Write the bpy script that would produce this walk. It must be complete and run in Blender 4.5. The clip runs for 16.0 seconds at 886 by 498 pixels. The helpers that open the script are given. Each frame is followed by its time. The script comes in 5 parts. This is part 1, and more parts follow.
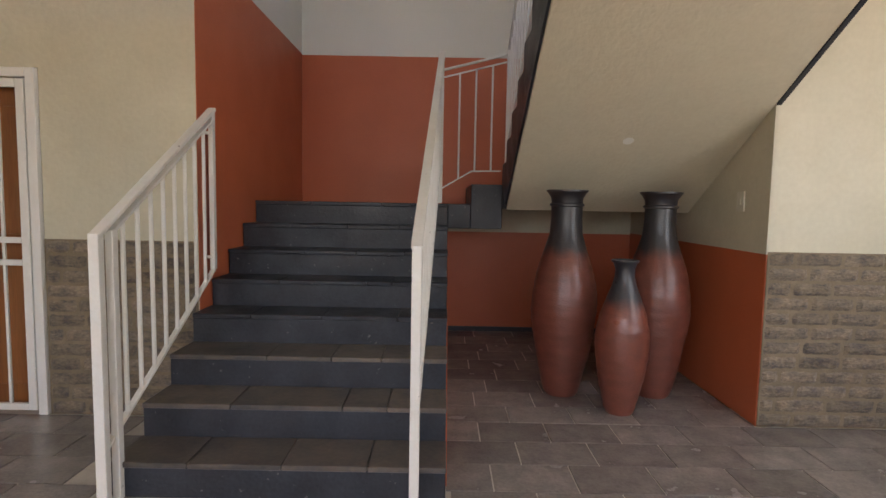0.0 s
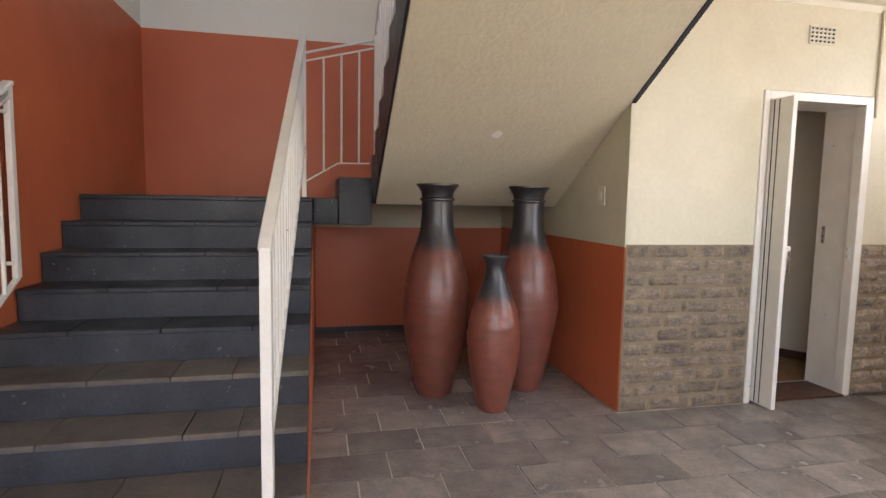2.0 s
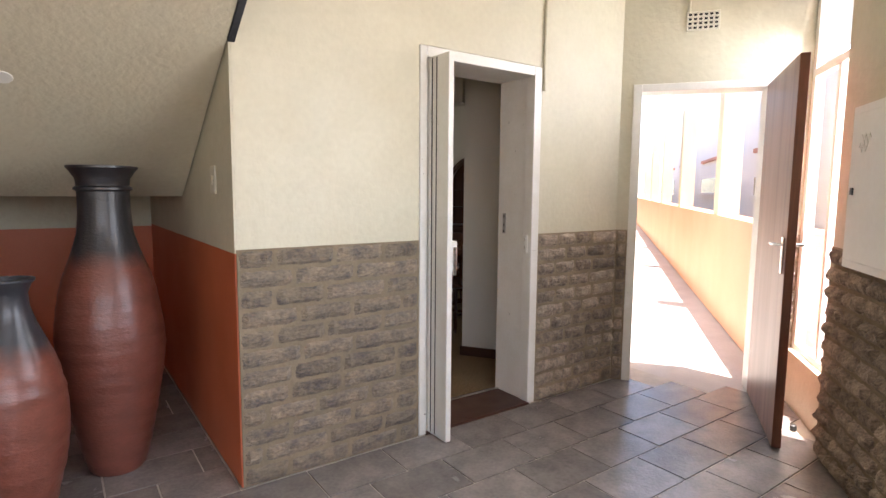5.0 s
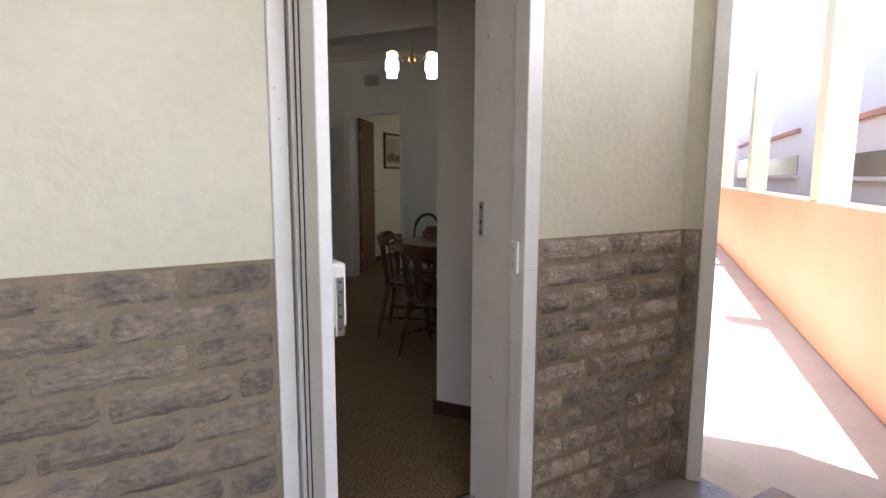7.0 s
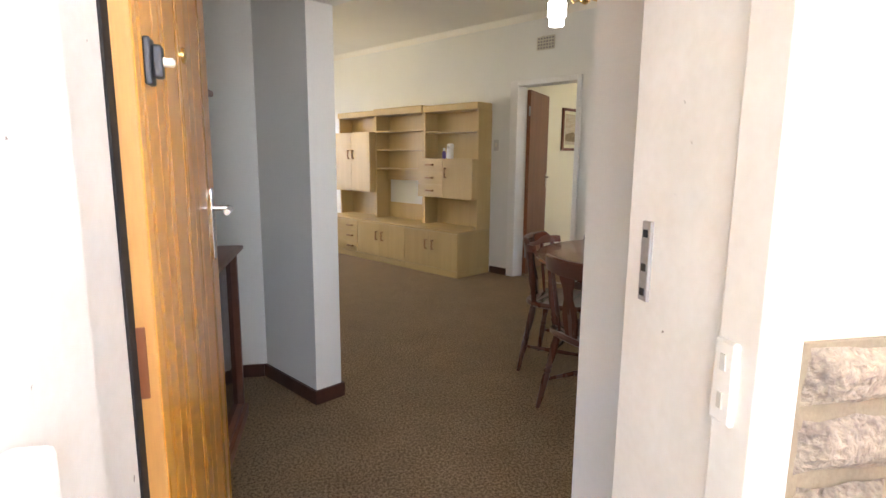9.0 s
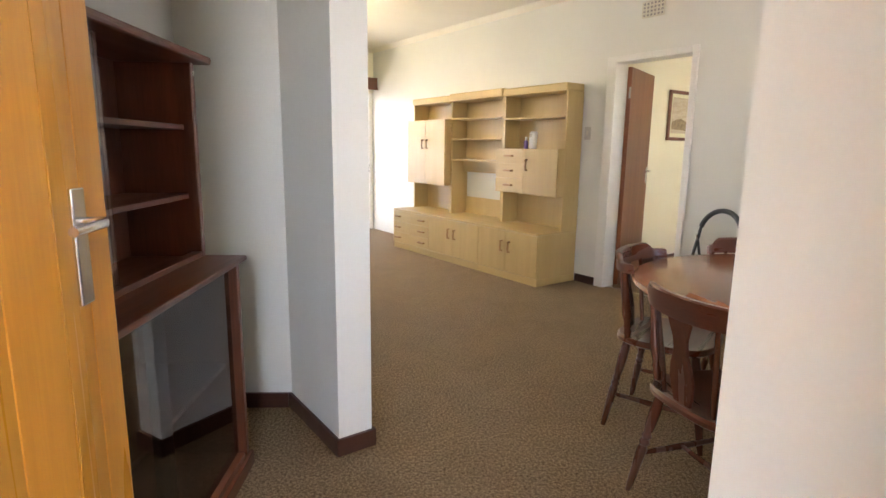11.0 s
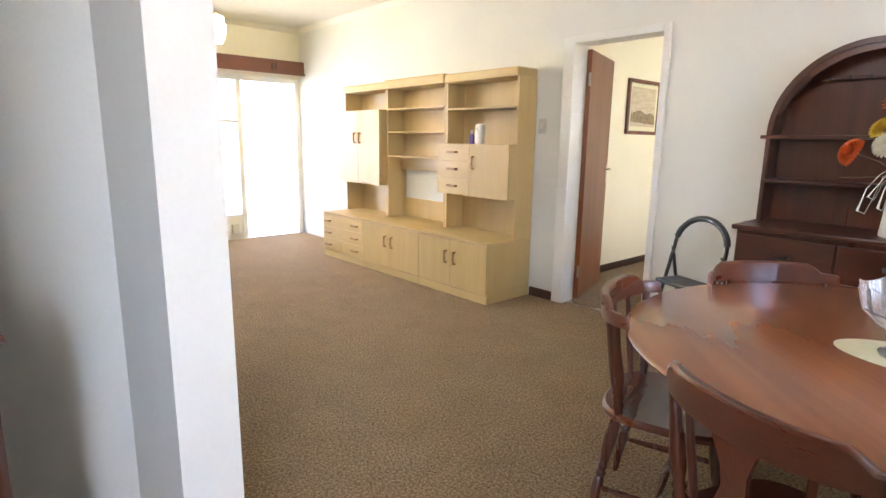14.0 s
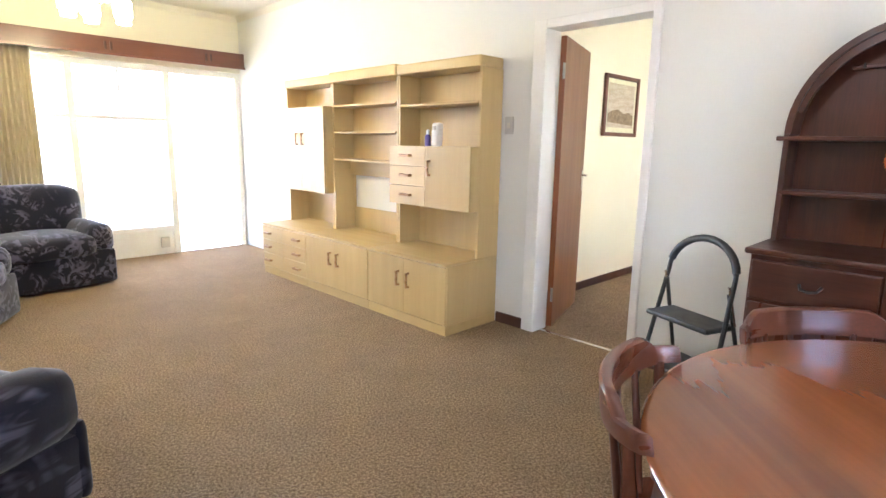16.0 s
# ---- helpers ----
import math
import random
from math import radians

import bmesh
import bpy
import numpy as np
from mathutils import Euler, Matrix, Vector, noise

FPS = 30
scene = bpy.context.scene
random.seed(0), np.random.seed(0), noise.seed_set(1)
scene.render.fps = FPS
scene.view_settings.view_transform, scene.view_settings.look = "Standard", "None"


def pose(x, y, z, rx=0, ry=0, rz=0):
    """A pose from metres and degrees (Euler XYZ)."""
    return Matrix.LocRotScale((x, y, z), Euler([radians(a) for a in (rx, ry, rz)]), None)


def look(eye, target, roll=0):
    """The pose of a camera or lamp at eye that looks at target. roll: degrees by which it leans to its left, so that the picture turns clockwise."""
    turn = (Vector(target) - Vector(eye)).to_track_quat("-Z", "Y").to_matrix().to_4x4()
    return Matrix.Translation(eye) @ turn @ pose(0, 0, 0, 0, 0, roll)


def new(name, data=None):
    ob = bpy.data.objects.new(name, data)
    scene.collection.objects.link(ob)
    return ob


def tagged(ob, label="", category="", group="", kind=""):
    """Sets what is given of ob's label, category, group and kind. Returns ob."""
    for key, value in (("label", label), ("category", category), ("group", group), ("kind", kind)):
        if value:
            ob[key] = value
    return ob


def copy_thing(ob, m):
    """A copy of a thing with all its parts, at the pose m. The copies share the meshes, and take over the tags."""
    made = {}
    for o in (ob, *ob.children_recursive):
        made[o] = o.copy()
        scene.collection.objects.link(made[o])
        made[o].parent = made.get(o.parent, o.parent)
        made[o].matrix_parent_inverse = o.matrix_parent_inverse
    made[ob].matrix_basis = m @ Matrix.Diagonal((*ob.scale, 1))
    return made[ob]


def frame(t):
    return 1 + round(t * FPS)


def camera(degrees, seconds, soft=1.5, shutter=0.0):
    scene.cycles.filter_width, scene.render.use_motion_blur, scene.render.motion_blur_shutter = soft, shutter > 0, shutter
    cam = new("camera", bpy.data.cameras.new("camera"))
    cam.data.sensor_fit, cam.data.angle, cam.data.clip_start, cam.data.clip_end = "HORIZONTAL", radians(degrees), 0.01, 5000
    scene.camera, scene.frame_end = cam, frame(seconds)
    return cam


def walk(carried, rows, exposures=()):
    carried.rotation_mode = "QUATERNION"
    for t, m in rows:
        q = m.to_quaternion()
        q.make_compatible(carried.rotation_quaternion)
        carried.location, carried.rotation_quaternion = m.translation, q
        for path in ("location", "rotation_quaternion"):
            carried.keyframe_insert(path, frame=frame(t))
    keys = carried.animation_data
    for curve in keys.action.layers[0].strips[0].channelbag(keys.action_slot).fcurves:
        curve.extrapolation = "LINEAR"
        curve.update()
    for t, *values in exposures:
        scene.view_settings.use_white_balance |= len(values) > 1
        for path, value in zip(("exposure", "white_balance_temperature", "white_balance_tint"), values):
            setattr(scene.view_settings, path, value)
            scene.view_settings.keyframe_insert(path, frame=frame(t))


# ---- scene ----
cam = camera(78.1, 16.0)
PATH = [
    (0, (0.000, 0.000, 1.335), (-0.000, 1.993, 1.170), 1.04),
    (0.5, (0.016, 0.066, 1.341), (0.061, 2.058, 1.163), 1.09),
    (1, (0.028, 0.110, 1.352), (0.166, 2.097, 1.169), 1.14),
    (1.5, (0.054, 0.151, 1.353), (0.324, 2.124, 1.169), 1.11),
    (2, (0.090, 0.204, 1.345), (0.527, 2.147, 1.163), 1.04),
    (2.5, (0.119, 0.248, 1.363), (0.785, 2.125, 1.182), 0.99),
    (3, (0.209, 0.290, 1.363), (1.096, 2.074, 1.185), 0.94),
    (3.5, (0.402, 0.371, 1.356), (1.420, 2.083, 1.175), 0.65),
    (4, (0.651, 0.491, 1.348), (1.746, 2.154, 1.157), 0.55),
    (4.5, (0.979, 0.649, 1.348), (2.135, 2.268, 1.139), 0.45),
    (7, (2.544, 1.874, 1.292), (3.575, 3.568, 1.028), 0.2),
    (7.5, (2.776, 2.092, 1.285), (3.637, 3.873, 0.994), 0.2),
    (8, (2.959, 2.33, 1.302), (3.66, 4.178, 0.994), 0.4),
    (8.5, (3.12, 2.54, 1.301), (3.663, 4.439, 0.983), 0.6),
    (9, (3.227, 2.746, 1.296), (3.617, 4.68, 0.967), 0.5),
    (9.5, (3.297, 2.945, 1.303), (3.558, 4.899, 0.967), 0.5),
    (10, (3.37, 3.122, 1.295), (3.525, 5.086, 0.953), 0.4),
    (12.5, (3.505, 3.832, 1.277), (3.553, 5.793, 0.887), 0.9),
    (13, (3.498, 3.962, 1.297), (3.6, 5.921, 0.906), 0.9),
    (13.5, (3.522, 4.078, 1.304), (3.702, 6.031, 0.913), 0.9),
    (14, (3.604, 4.218, 1.307), (3.867, 6.163, 0.92), 0.8),
    (14.5, (3.714, 4.36, 1.282), (4.047, 6.296, 0.903), 1.0),
    (15, (3.776, 4.531, 1.285), (4.154, 6.459, 0.911), 1.0),
    (15.5, (3.801, 4.702, 1.291), (4.185, 6.63, 0.918), 1.0),
    (16, (3.83, 4.894, 1.302), (4.201, 6.823, 0.926), 1.0),
]
EXPOSURES = [
    (0.0, 1.6, 6900, 18), (1.5, 1.85, 6850, 18), (2.5, 2.3, 6750, 18), (3.5, 2.55, 6700, 18), (4.5, 2.2, 6650, 18), (7.0, 1.95, 6050, 18), (8.0, 2.5, 6250, 18), (8.5, 3.3, 6250, 18),
    (9.0, 3.95, 6250, 18), (10.0, 4.4, 6400, 18), (12.5, 4.58, 6350, 18), (14.0, 4.9, 5950, 18), (16.0, 5.15, 5650, 18),
]
walk(cam, [(t, look(eye, target, roll)) for t, eye, target, roll in PATH], EXPOSURES)
TURN_L = 34.0                      # the flat is turned by this against the stair hall
TURN_C = 37.5                      # and the open passage by this
LM = pose(0, 0, 0, 0, 0, TURN_L)
CM = pose(0, 0, 0, 0, 0, TURN_C)

# ---- light ----
world = bpy.data.worlds.new("sky")
scene.world = world
world.use_nodes = True
wn = world.node_tree
sky = wn.nodes.new("ShaderNodeTexSky")
sky.sky_type, sky.sun_disc = "NISHITA", False
sky.sun_elevation, sky.sun_rotation = radians(77), radians(169)
wn.links.new(sky.outputs[0], wn.nodes["Background"].inputs[0])
wn.nodes["Background"].inputs[1].default_value = 0.15
sun = new("sun", bpy.data.lights.new("sun", "SUN"))
sun.data.energy, sun.data.angle, sun.data.color = 5.0, radians(0.5), (1.0, 0.95, 0.87)
sun.matrix_world = look((0, 0, 0), (-0.0425, 0.2195, -1.0))


def sky_panel(name, m, w, h, energy, color=(0.93, 0.97, 1.0)):
    """An area lamp in an opening, standing in for the sky outside it."""
    ob = new(name, bpy.data.lights.new(name, "AREA"))
    ob.data.shape, ob.data.size, ob.data.size_y, ob.data.energy, ob.data.color = "RECTANGLE", w, h, energy, color
    ob.matrix_world = m
    return ob


def facing(x, y, z, dx, dy, dz=0.0):
    return look((x, y, z), (x + dx, y + dy, z + dz))


HALL_W, EAST_W, ROOM_W, SIDE_W, PASS_W, DINE_W = 22, 5.2, 3.0, 16, 0.10, 0.25
# the open side of the hall behind the walk, the upper gallery, the balcony window, the side and dining windows and the
# inner passage's unseen, assumed window
sky_panel("sky_hall", facing(-0.85, -2.45, 1.85, 0.12, 1, -1.05), 5.8, 1.5, HALL_W).data.spread = radians(105)
sky_panel("sky_upper", facing(0.2, -2.6, 4.2, 0, 1, -0.1), 5.0, 1.8, 0.2)
win = LM @ Vector((7.1, 8.74, 1.10))
inward = LM.to_3x3() @ Vector((0, -1, -0.03))
sky_panel("sky_balcony", look(win, win + inward), 3.5, 2.05, ROOM_W)
sw1 = CM @ Vector((5.17, -1.58, 1.42))
sky_panel("sky_side_window", look(sw1, sw1 + CM.to_3x3() @ Vector((-0.05, 1, -0.35))), 0.84, 2.0, SIDE_W).data.spread = radians(130)
# unseen opening, its lamp added to brighten the entrance wall and vestibule
se = CM @ Vector((3.05, -1.36, 1.75))
sky_panel("sky_east_added", look(se, se + CM.to_3x3() @ Vector((0, 1, -0.35))), 1.4, 1.45, EAST_W).data.spread = radians(140)
dw = LM @ Vector((7.3, 0.31, 1.52))
sky_panel("sky_dining_window", look(dw, dw + LM.to_3x3() @ Vector((0, 1, -0.15))), 0.76, 1.0, DINE_W)
# no window is seen here; the lamp is added to brighten the inner passage
pw = LM @ Vector((11.2, 2.74, 1.5))
sky_panel("sky_inner_added", look(pw, pw + LM.to_3x3() @ Vector((-0.2, 1, 0))), 0.8, 1.1, PASS_W)


# ---- node materials ----
def mat(name, c1, c2=None, rough=0.6, metal=0.0, scale=6.0, fine=90.0, bump=0.1, bump_dist=0.004, rough_var=0.1,
        stretch=(1, 1, 1), per_object=0.0, coat=0.0, spec=0.5, contrast=1.0, detail_mix=0.35, broad=0.0, broad_scale=1.1):
    """A paint, stone or fabric: two colours mixed by a coarse and a fine noise, uneven gloss and fine relief."""
    m = bpy.data.materials.new(name)
    m.use_nodes = True
    nt = m.node_tree
    n, l = nt.nodes, nt.links
    b = n["Principled BSDF"]
    c2 = c2 or tuple(v * 0.8 for v in c1)
    tc = n.new("ShaderNodeTexCoord")
    mp = n.new("ShaderNodeMapping")
    mp.inputs["Scale"].default_value = stretch
    l.new(tc.outputs["Object"], mp.inputs["Vector"])
    vec = mp.outputs["Vector"]
    if per_object:
        oi = n.new("ShaderNodeObjectInfo")
        add = n.new("ShaderNodeVectorMath")
        add.operation = "ADD"
        sc = n.new("ShaderNodeVectorMath")
        sc.operation = "SCALE"
        sc.inputs[0].default_value = (37.0, 23.0, 11.0)
        l.new(oi.outputs["Random"], sc.inputs["Scale"])
        l.new(vec, add.inputs[0])
        l.new(sc.outputs[0], add.inputs[1])
        vec = add.outputs[0]
    n1 = n.new("ShaderNodeTexNoise")
    n1.inputs["Scale"].default_value, n1.inputs["Detail"].default_value = scale, 5
    n2 = n.new("ShaderNodeTexNoise")
    n2.inputs["Scale"].default_value, n2.inputs["Detail"].default_value = fine, 4
    l.new(vec, n1.inputs["Vector"])
    l.new(vec, n2.inputs["Vector"])
    mx = n.new("ShaderNodeMix")
    mx.data_type = "FLOAT"
    mx.inputs[0].default_value = detail_mix
    l.new(n1.outputs["Fac"], mx.inputs[2])
    l.new(n2.outputs["Fac"], mx.inputs[3])
    ramp = n.new("ShaderNodeMapRange")
    ramp.inputs[1].default_value, ramp.inputs[2].default_value = 0.5 - 0.22 / contrast, 0.5 + 0.22 / contrast
    l.new(mx.outputs[0], ramp.inputs[0])
    col = n.new("ShaderNodeMix")
    col.data_type = "RGBA"
    col.inputs[6].default_value, col.inputs[7].default_value = (*c1, 1), (*c2, 1)
    l.new(ramp.outputs[0], col.inputs[0])
    out = col.outputs[2]
    if per_object:
        hsv = n.new("ShaderNodeHueSaturation")
        val = n.new("ShaderNodeMapRange")
        val.inputs[3].default_value, val.inputs[4].default_value = 1 - per_object, 1 + per_object
        l.new(oi.outputs["Random"], val.inputs[0])
        l.new(val.outputs[0], hsv.inputs["Value"])
        l.new(out, hsv.inputs["Color"])
        out = hsv.outputs[0]
    if broad:
        n3 = n.new("ShaderNodeTexNoise")
        n3.inputs["Scale"].default_value, n3.inputs["Detail"].default_value, n3.inputs["Distortion"].default_value = broad_scale, 3, 0.8
        l.new(tc.outputs["Object"], n3.inputs["Vector"])
        v3 = n.new("ShaderNodeMapRange")
        v3.inputs[1].default_value, v3.inputs[2].default_value = 0.3, 0.7
        v3.inputs[3].default_value, v3.inputs[4].default_value = 1 - broad, 1 + broad * 0.6
        l.new(n3.outputs["Fac"], v3.inputs[0])
        h3 = n.new("ShaderNodeHueSaturation")
        l.new(v3.outputs[0], h3.inputs["Value"])
        l.new(out, h3.inputs["Color"])
        out = h3.outputs[0]
    l.new(out, b.inputs["Base Color"])
    rr = n.new("ShaderNodeMapRange")
    rr.inputs[3].default_value, rr.inputs[4].default_value = max(0.03, rough - rough_var), min(1, rough + rough_var)
    l.new(n1.outputs["Fac"], rr.inputs[0])
    l.new(rr.outputs[0], b.inputs["Roughness"])
    b.inputs["Metallic"].default_value = metal
    b.inputs["Specular IOR Level"].default_value = spec
    b.inputs["Coat Weight"].default_value = coat
    b.inputs["Coat Roughness"].default_value = 0.12
    if bump:
        bp = n.new("ShaderNodeBump")
        bp.inputs["Strength"].default_value, bp.inputs["Distance"].default_value = bump, bump_dist
        l.new(mx.outputs[0], bp.inputs["Height"])
        l.new(bp.outputs[0], b.inputs["Normal"])
    return m


def wood(name, c1, c2, rough=0.3, axis=2, rings=9.0, per_object=0.15, coat=0.3, spec=0.5, along=0.06, fine_mix=0.35, detail=6, gloss_var=0.12, bump=0.12):
    """Wood or veneer, its grain along the axis, from stretched noise and bands."""
    m = bpy.data.materials.new(name)
    m.use_nodes = True
    nt = m.node_tree
    n, l = nt.nodes, nt.links
    b = n["Principled BSDF"]
    tc = n.new("ShaderNodeTexCoord")
    mp = n.new("ShaderNodeMapping")
    mp.inputs["Scale"].default_value = [along if k == axis else 1.0 for k in range(3)]
    oi = n.new("ShaderNodeObjectInfo")
    sc = n.new("ShaderNodeVectorMath")
    sc.operation = "SCALE"
    sc.inputs[0].default_value = (9.0, 7.0, 5.0)
    l.new(oi.outputs["Random"], sc.inputs["Scale"])
    l.new(sc.outputs[0], mp.inputs["Location"])
    l.new(tc.outputs["Object"], mp.inputs["Vector"])
    n1 = n.new("ShaderNodeTexNoise")
    n1.inputs["Scale"].default_value, n1.inputs["Detail"].default_value, n1.inputs["Distortion"].default_value = rings, detail, 0.6
    n2 = n.new("ShaderNodeTexNoise")
    n2.inputs["Scale"].default_value, n2.inputs["Detail"].default_value = rings * 16, 3
    l.new(mp.outputs[0], n1.inputs["Vector"])
    l.new(mp.outputs[0], n2.inputs["Vector"])
    mx = n.new("ShaderNodeMix")
    mx.data_type = "FLOAT"
    mx.inputs[0].default_value = fine_mix
    l.new(n1.outputs["Fac"], mx.inputs[2])
    l.new(n2.outputs["Fac"], mx.inputs[3])
    rg = n.new("ShaderNodeMapRange")
    rg.inputs[1].default_value, rg.inputs[2].default_value = 0.32, 0.68
    l.new(mx.outputs[0], rg.inputs[0])
    col = n.new("ShaderNodeMix")
    col.data_type = "RGBA"
    col.inputs[6].default_value, col.inputs[7].default_value = (*c1, 1), (*c2, 1)
    l.new(rg.outputs[0], col.inputs[0])
    hsv = n.new("ShaderNodeHueSaturation")
    val = n.new("ShaderNodeMapRange")
    val.inputs[3].default_value, val.inputs[4].default_value = 1 - per_object, 1 + per_object
    l.new(oi.outputs["Random"], val.inputs[0])
    l.new(val.outputs[0], hsv.inputs["Value"])
    l.new(col.outputs[2], hsv.inputs["Color"])
    l.new(hsv.outputs[0], b.inputs["Base Color"])
    rr = n.new("ShaderNodeMapRange")
    rr.inputs[3].default_value, rr.inputs[4].default_value = max(0.05, rough - gloss_var * 0.5), rough + gloss_var
    l.new(n1.outputs["Fac"], rr.inputs[0])
    l.new(rr.outputs[0], b.inputs["Roughness"])
    b.inputs["Coat Weight"].default_value, b.inputs["Coat Roughness"].default_value = coat, 0.15
    b.inputs["Specular IOR Level"].default_value = spec
    bp = n.new("ShaderNodeBump")
    bp.inputs["Strength"].default_value, bp.inputs["Distance"].default_value = bump, 0.002
    l.new(n2.outputs["Fac"], bp.inputs["Height"])
    l.new(bp.outputs[0], b.inputs["Normal"])
    return m


def glass(name, color=(1, 1, 1), rough=0.02):
    m = bpy.data.materials.new(name)
    m.use_nodes = True
    b = m.node_tree.nodes["Principled BSDF"]
    b.inputs["Base Color"].default_value = (*color, 1)
    b.inputs["Transmission Weight"].default_value = 1.0
    b.inputs["Roughness"].default_value, b.inputs["IOR"].default_value = rough, 1.45
    return m


def lamp_glass(name, color, strength):
    m = bpy.data.materials.new(name)
    m.use_nodes = True
    b = m.node_tree.nodes["Principled BSDF"]
    b.inputs["Base Color"].default_value = (0.9, 0.9, 0.86, 1)
    b.inputs["Emission Color"].default_value = (*color, 1)
    b.inputs["Emission Strength"].default_value = strength
    return m


def two_tone(name, low, high, z0, z1, rough, per_object=0.0):
    """Burnished clay, whose upper part is blackened above the height z0 to z1."""
    m = mat(name, low, tuple(v * 0.58 for v in low), rough, scale=7, fine=50, bump=0.45, bump_dist=0.010, rough_var=0.16, coat=0.15, stretch=(1, 1, 2.0), contrast=1.0)
    n, l = m.node_tree.nodes, m.node_tree.links
    b = n["Principled BSDF"]
    src = b.inputs["Base Color"].links[0].from_socket
    tc = n.new("ShaderNodeTexCoord")
    sp = n.new("ShaderNodeSeparateXYZ")
    l.new(tc.outputs["Object"], sp.inputs[0])
    nz = n.new("ShaderNodeTexNoise")
    nz.inputs["Scale"].default_value = 9
    l.new(tc.outputs["Object"], nz.inputs["Vector"])
    ma = n.new("ShaderNodeMath")
    ma.operation = "MULTIPLY_ADD"
    ma.inputs[1].default_value = 0.10
    l.new(nz.outputs["Fac"], ma.inputs[0])
    l.new(sp.outputs[2], ma.inputs[2])
    mr = n.new("ShaderNodeMapRange")
    mr.inputs[1].default_value, mr.inputs[2].default_value = z0 + 0.05, z1 + 0.05
    l.new(ma.outputs[0], mr.inputs[0])
    mx = n.new("ShaderNodeMix")
    mx.data_type = "RGBA"
    mx.inputs[7].default_value = (*high, 1)
    l.new(src, mx.inputs[6])
    l.new(mr.outputs[0], mx.inputs[0])
    l.new(mx.outputs[2], b.inputs["Base Color"])
    return m


M_BEIGE = mat("beige_wall_paint", (0.62, 0.580, 0.445), (0.55, 0.512, 0.382), 0.5, scale=6, fine=32, bump=0.8, bump_dist=0.007, detail_mix=0.55, broad=0.06)
M_SOFFIT = mat("rough_soffit_paint", (0.60, 0.555, 0.42), (0.54, 0.495, 0.37), 0.5, scale=9, fine=38, bump=0.9, bump_dist=0.010, detail_mix=0.6)
M_WHITE = mat("white_wall_paint", (0.745, 0.74, 0.685), (0.695, 0.69, 0.63), 0.5, scale=1.6, fine=80, bump=0.22, bump_dist=0.003)
M_CREAM = mat("cream_wall_paint", (0.80, 0.77, 0.62), (0.76, 0.72, 0.56), 0.5, scale=1.6, fine=80, bump=0.22, bump_dist=0.003)
M_ORANGE = mat("terracotta_paint", (0.54, 0.135, 0.055), (0.46, 0.112, 0.045), 0.5, scale=2.5, fine=60, bump=0.2, bump_dist=0.004)
M_PEACH = mat("peach_paint", (0.80, 0.44, 0.27), (0.74, 0.38, 0.23), 0.6, scale=1.5, fine=50, bump=0.25)
M_CEIL = mat("ceiling_paint", (0.76, 0.72, 0.60), (0.72, 0.68, 0.56), 0.6, scale=2, fine=60, bump=0.12)
M_MORTAR = mat("mortar", (0.34, 0.27, 0.18), (0.22, 0.17, 0.115), 0.9, scale=14, fine=120, bump=0.6, bump_dist=0.006)
M_MORTAR_TAN = mat("smeared_tan_mortar", (0.275, 0.215, 0.142), (0.18, 0.14, 0.092), 0.9, scale=10, fine=70, bump=0.8, bump_dist=0.008, broad=0.15, broad_scale=5)
M_STONE = mat("rock_faced_stone", (0.47, 0.375, 0.275), (0.16, 0.13, 0.115), 0.85, scale=24, fine=95, bump=1.0, bump_dist=0.03, per_object=0.28, contrast=1.3, detail_mix=0.45)
M_STONE_FLUSH = mat("weathered_stone", (0.28, 0.218, 0.148), (0.105, 0.089, 0.079), 0.85, scale=16, fine=75, bump=1.0, bump_dist=0.016, per_object=0.2, contrast=1.5, stretch=(0.7, 1, 1.2), detail_mix=0.45)
M_SLATE = mat("slate_tile", (0.315, 0.28, 0.26), (0.14, 0.128, 0.124), 0.22, scale=7, fine=60, bump=0.75, bump_dist=0.008, rough_var=0.14, per_object=0.2, spec=0.5)
M_GROUT = mat("pale_grout", (0.60, 0.55, 0.48), (0.40, 0.36, 0.31), 0.8, scale=8, fine=80)
M_STEP = mat("dark_step_paint", (0.046, 0.050, 0.062), (0.016, 0.018, 0.023), 0.42, scale=5, fine=55, bump=0.8, bump_dist=0.008, rough_var=0.2, spec=0.35)
M_TREAD = mat("slate_tread", (0.15, 0.118, 0.092), (0.055, 0.053, 0.055), 0.36, scale=5, fine=40, bump=0.5, bump_dist=0.005, per_object=0.25)
M_CARPET = mat("brown_carpet", (0.43, 0.312, 0.188), (0.125, 0.080, 0.041), 0.97, scale=85, fine=240, bump=1.0, bump_dist=0.016, contrast=2.6, spec=0.1, detail_mix=0.55, broad=0.10, broad_scale=4.5)
M_GLOSS = mat("white_gloss_paint", (0.80, 0.79, 0.75), (0.74, 0.72, 0.67), 0.33, scale=5, fine=40, bump=0.12, bump_dist=0.003)
M_CHIP = mat("chipped_white_paint", (0.80, 0.79, 0.75), (0.70, 0.68, 0.62), 0.35, scale=8, fine=60, bump=0.2, bump_dist=0.003)


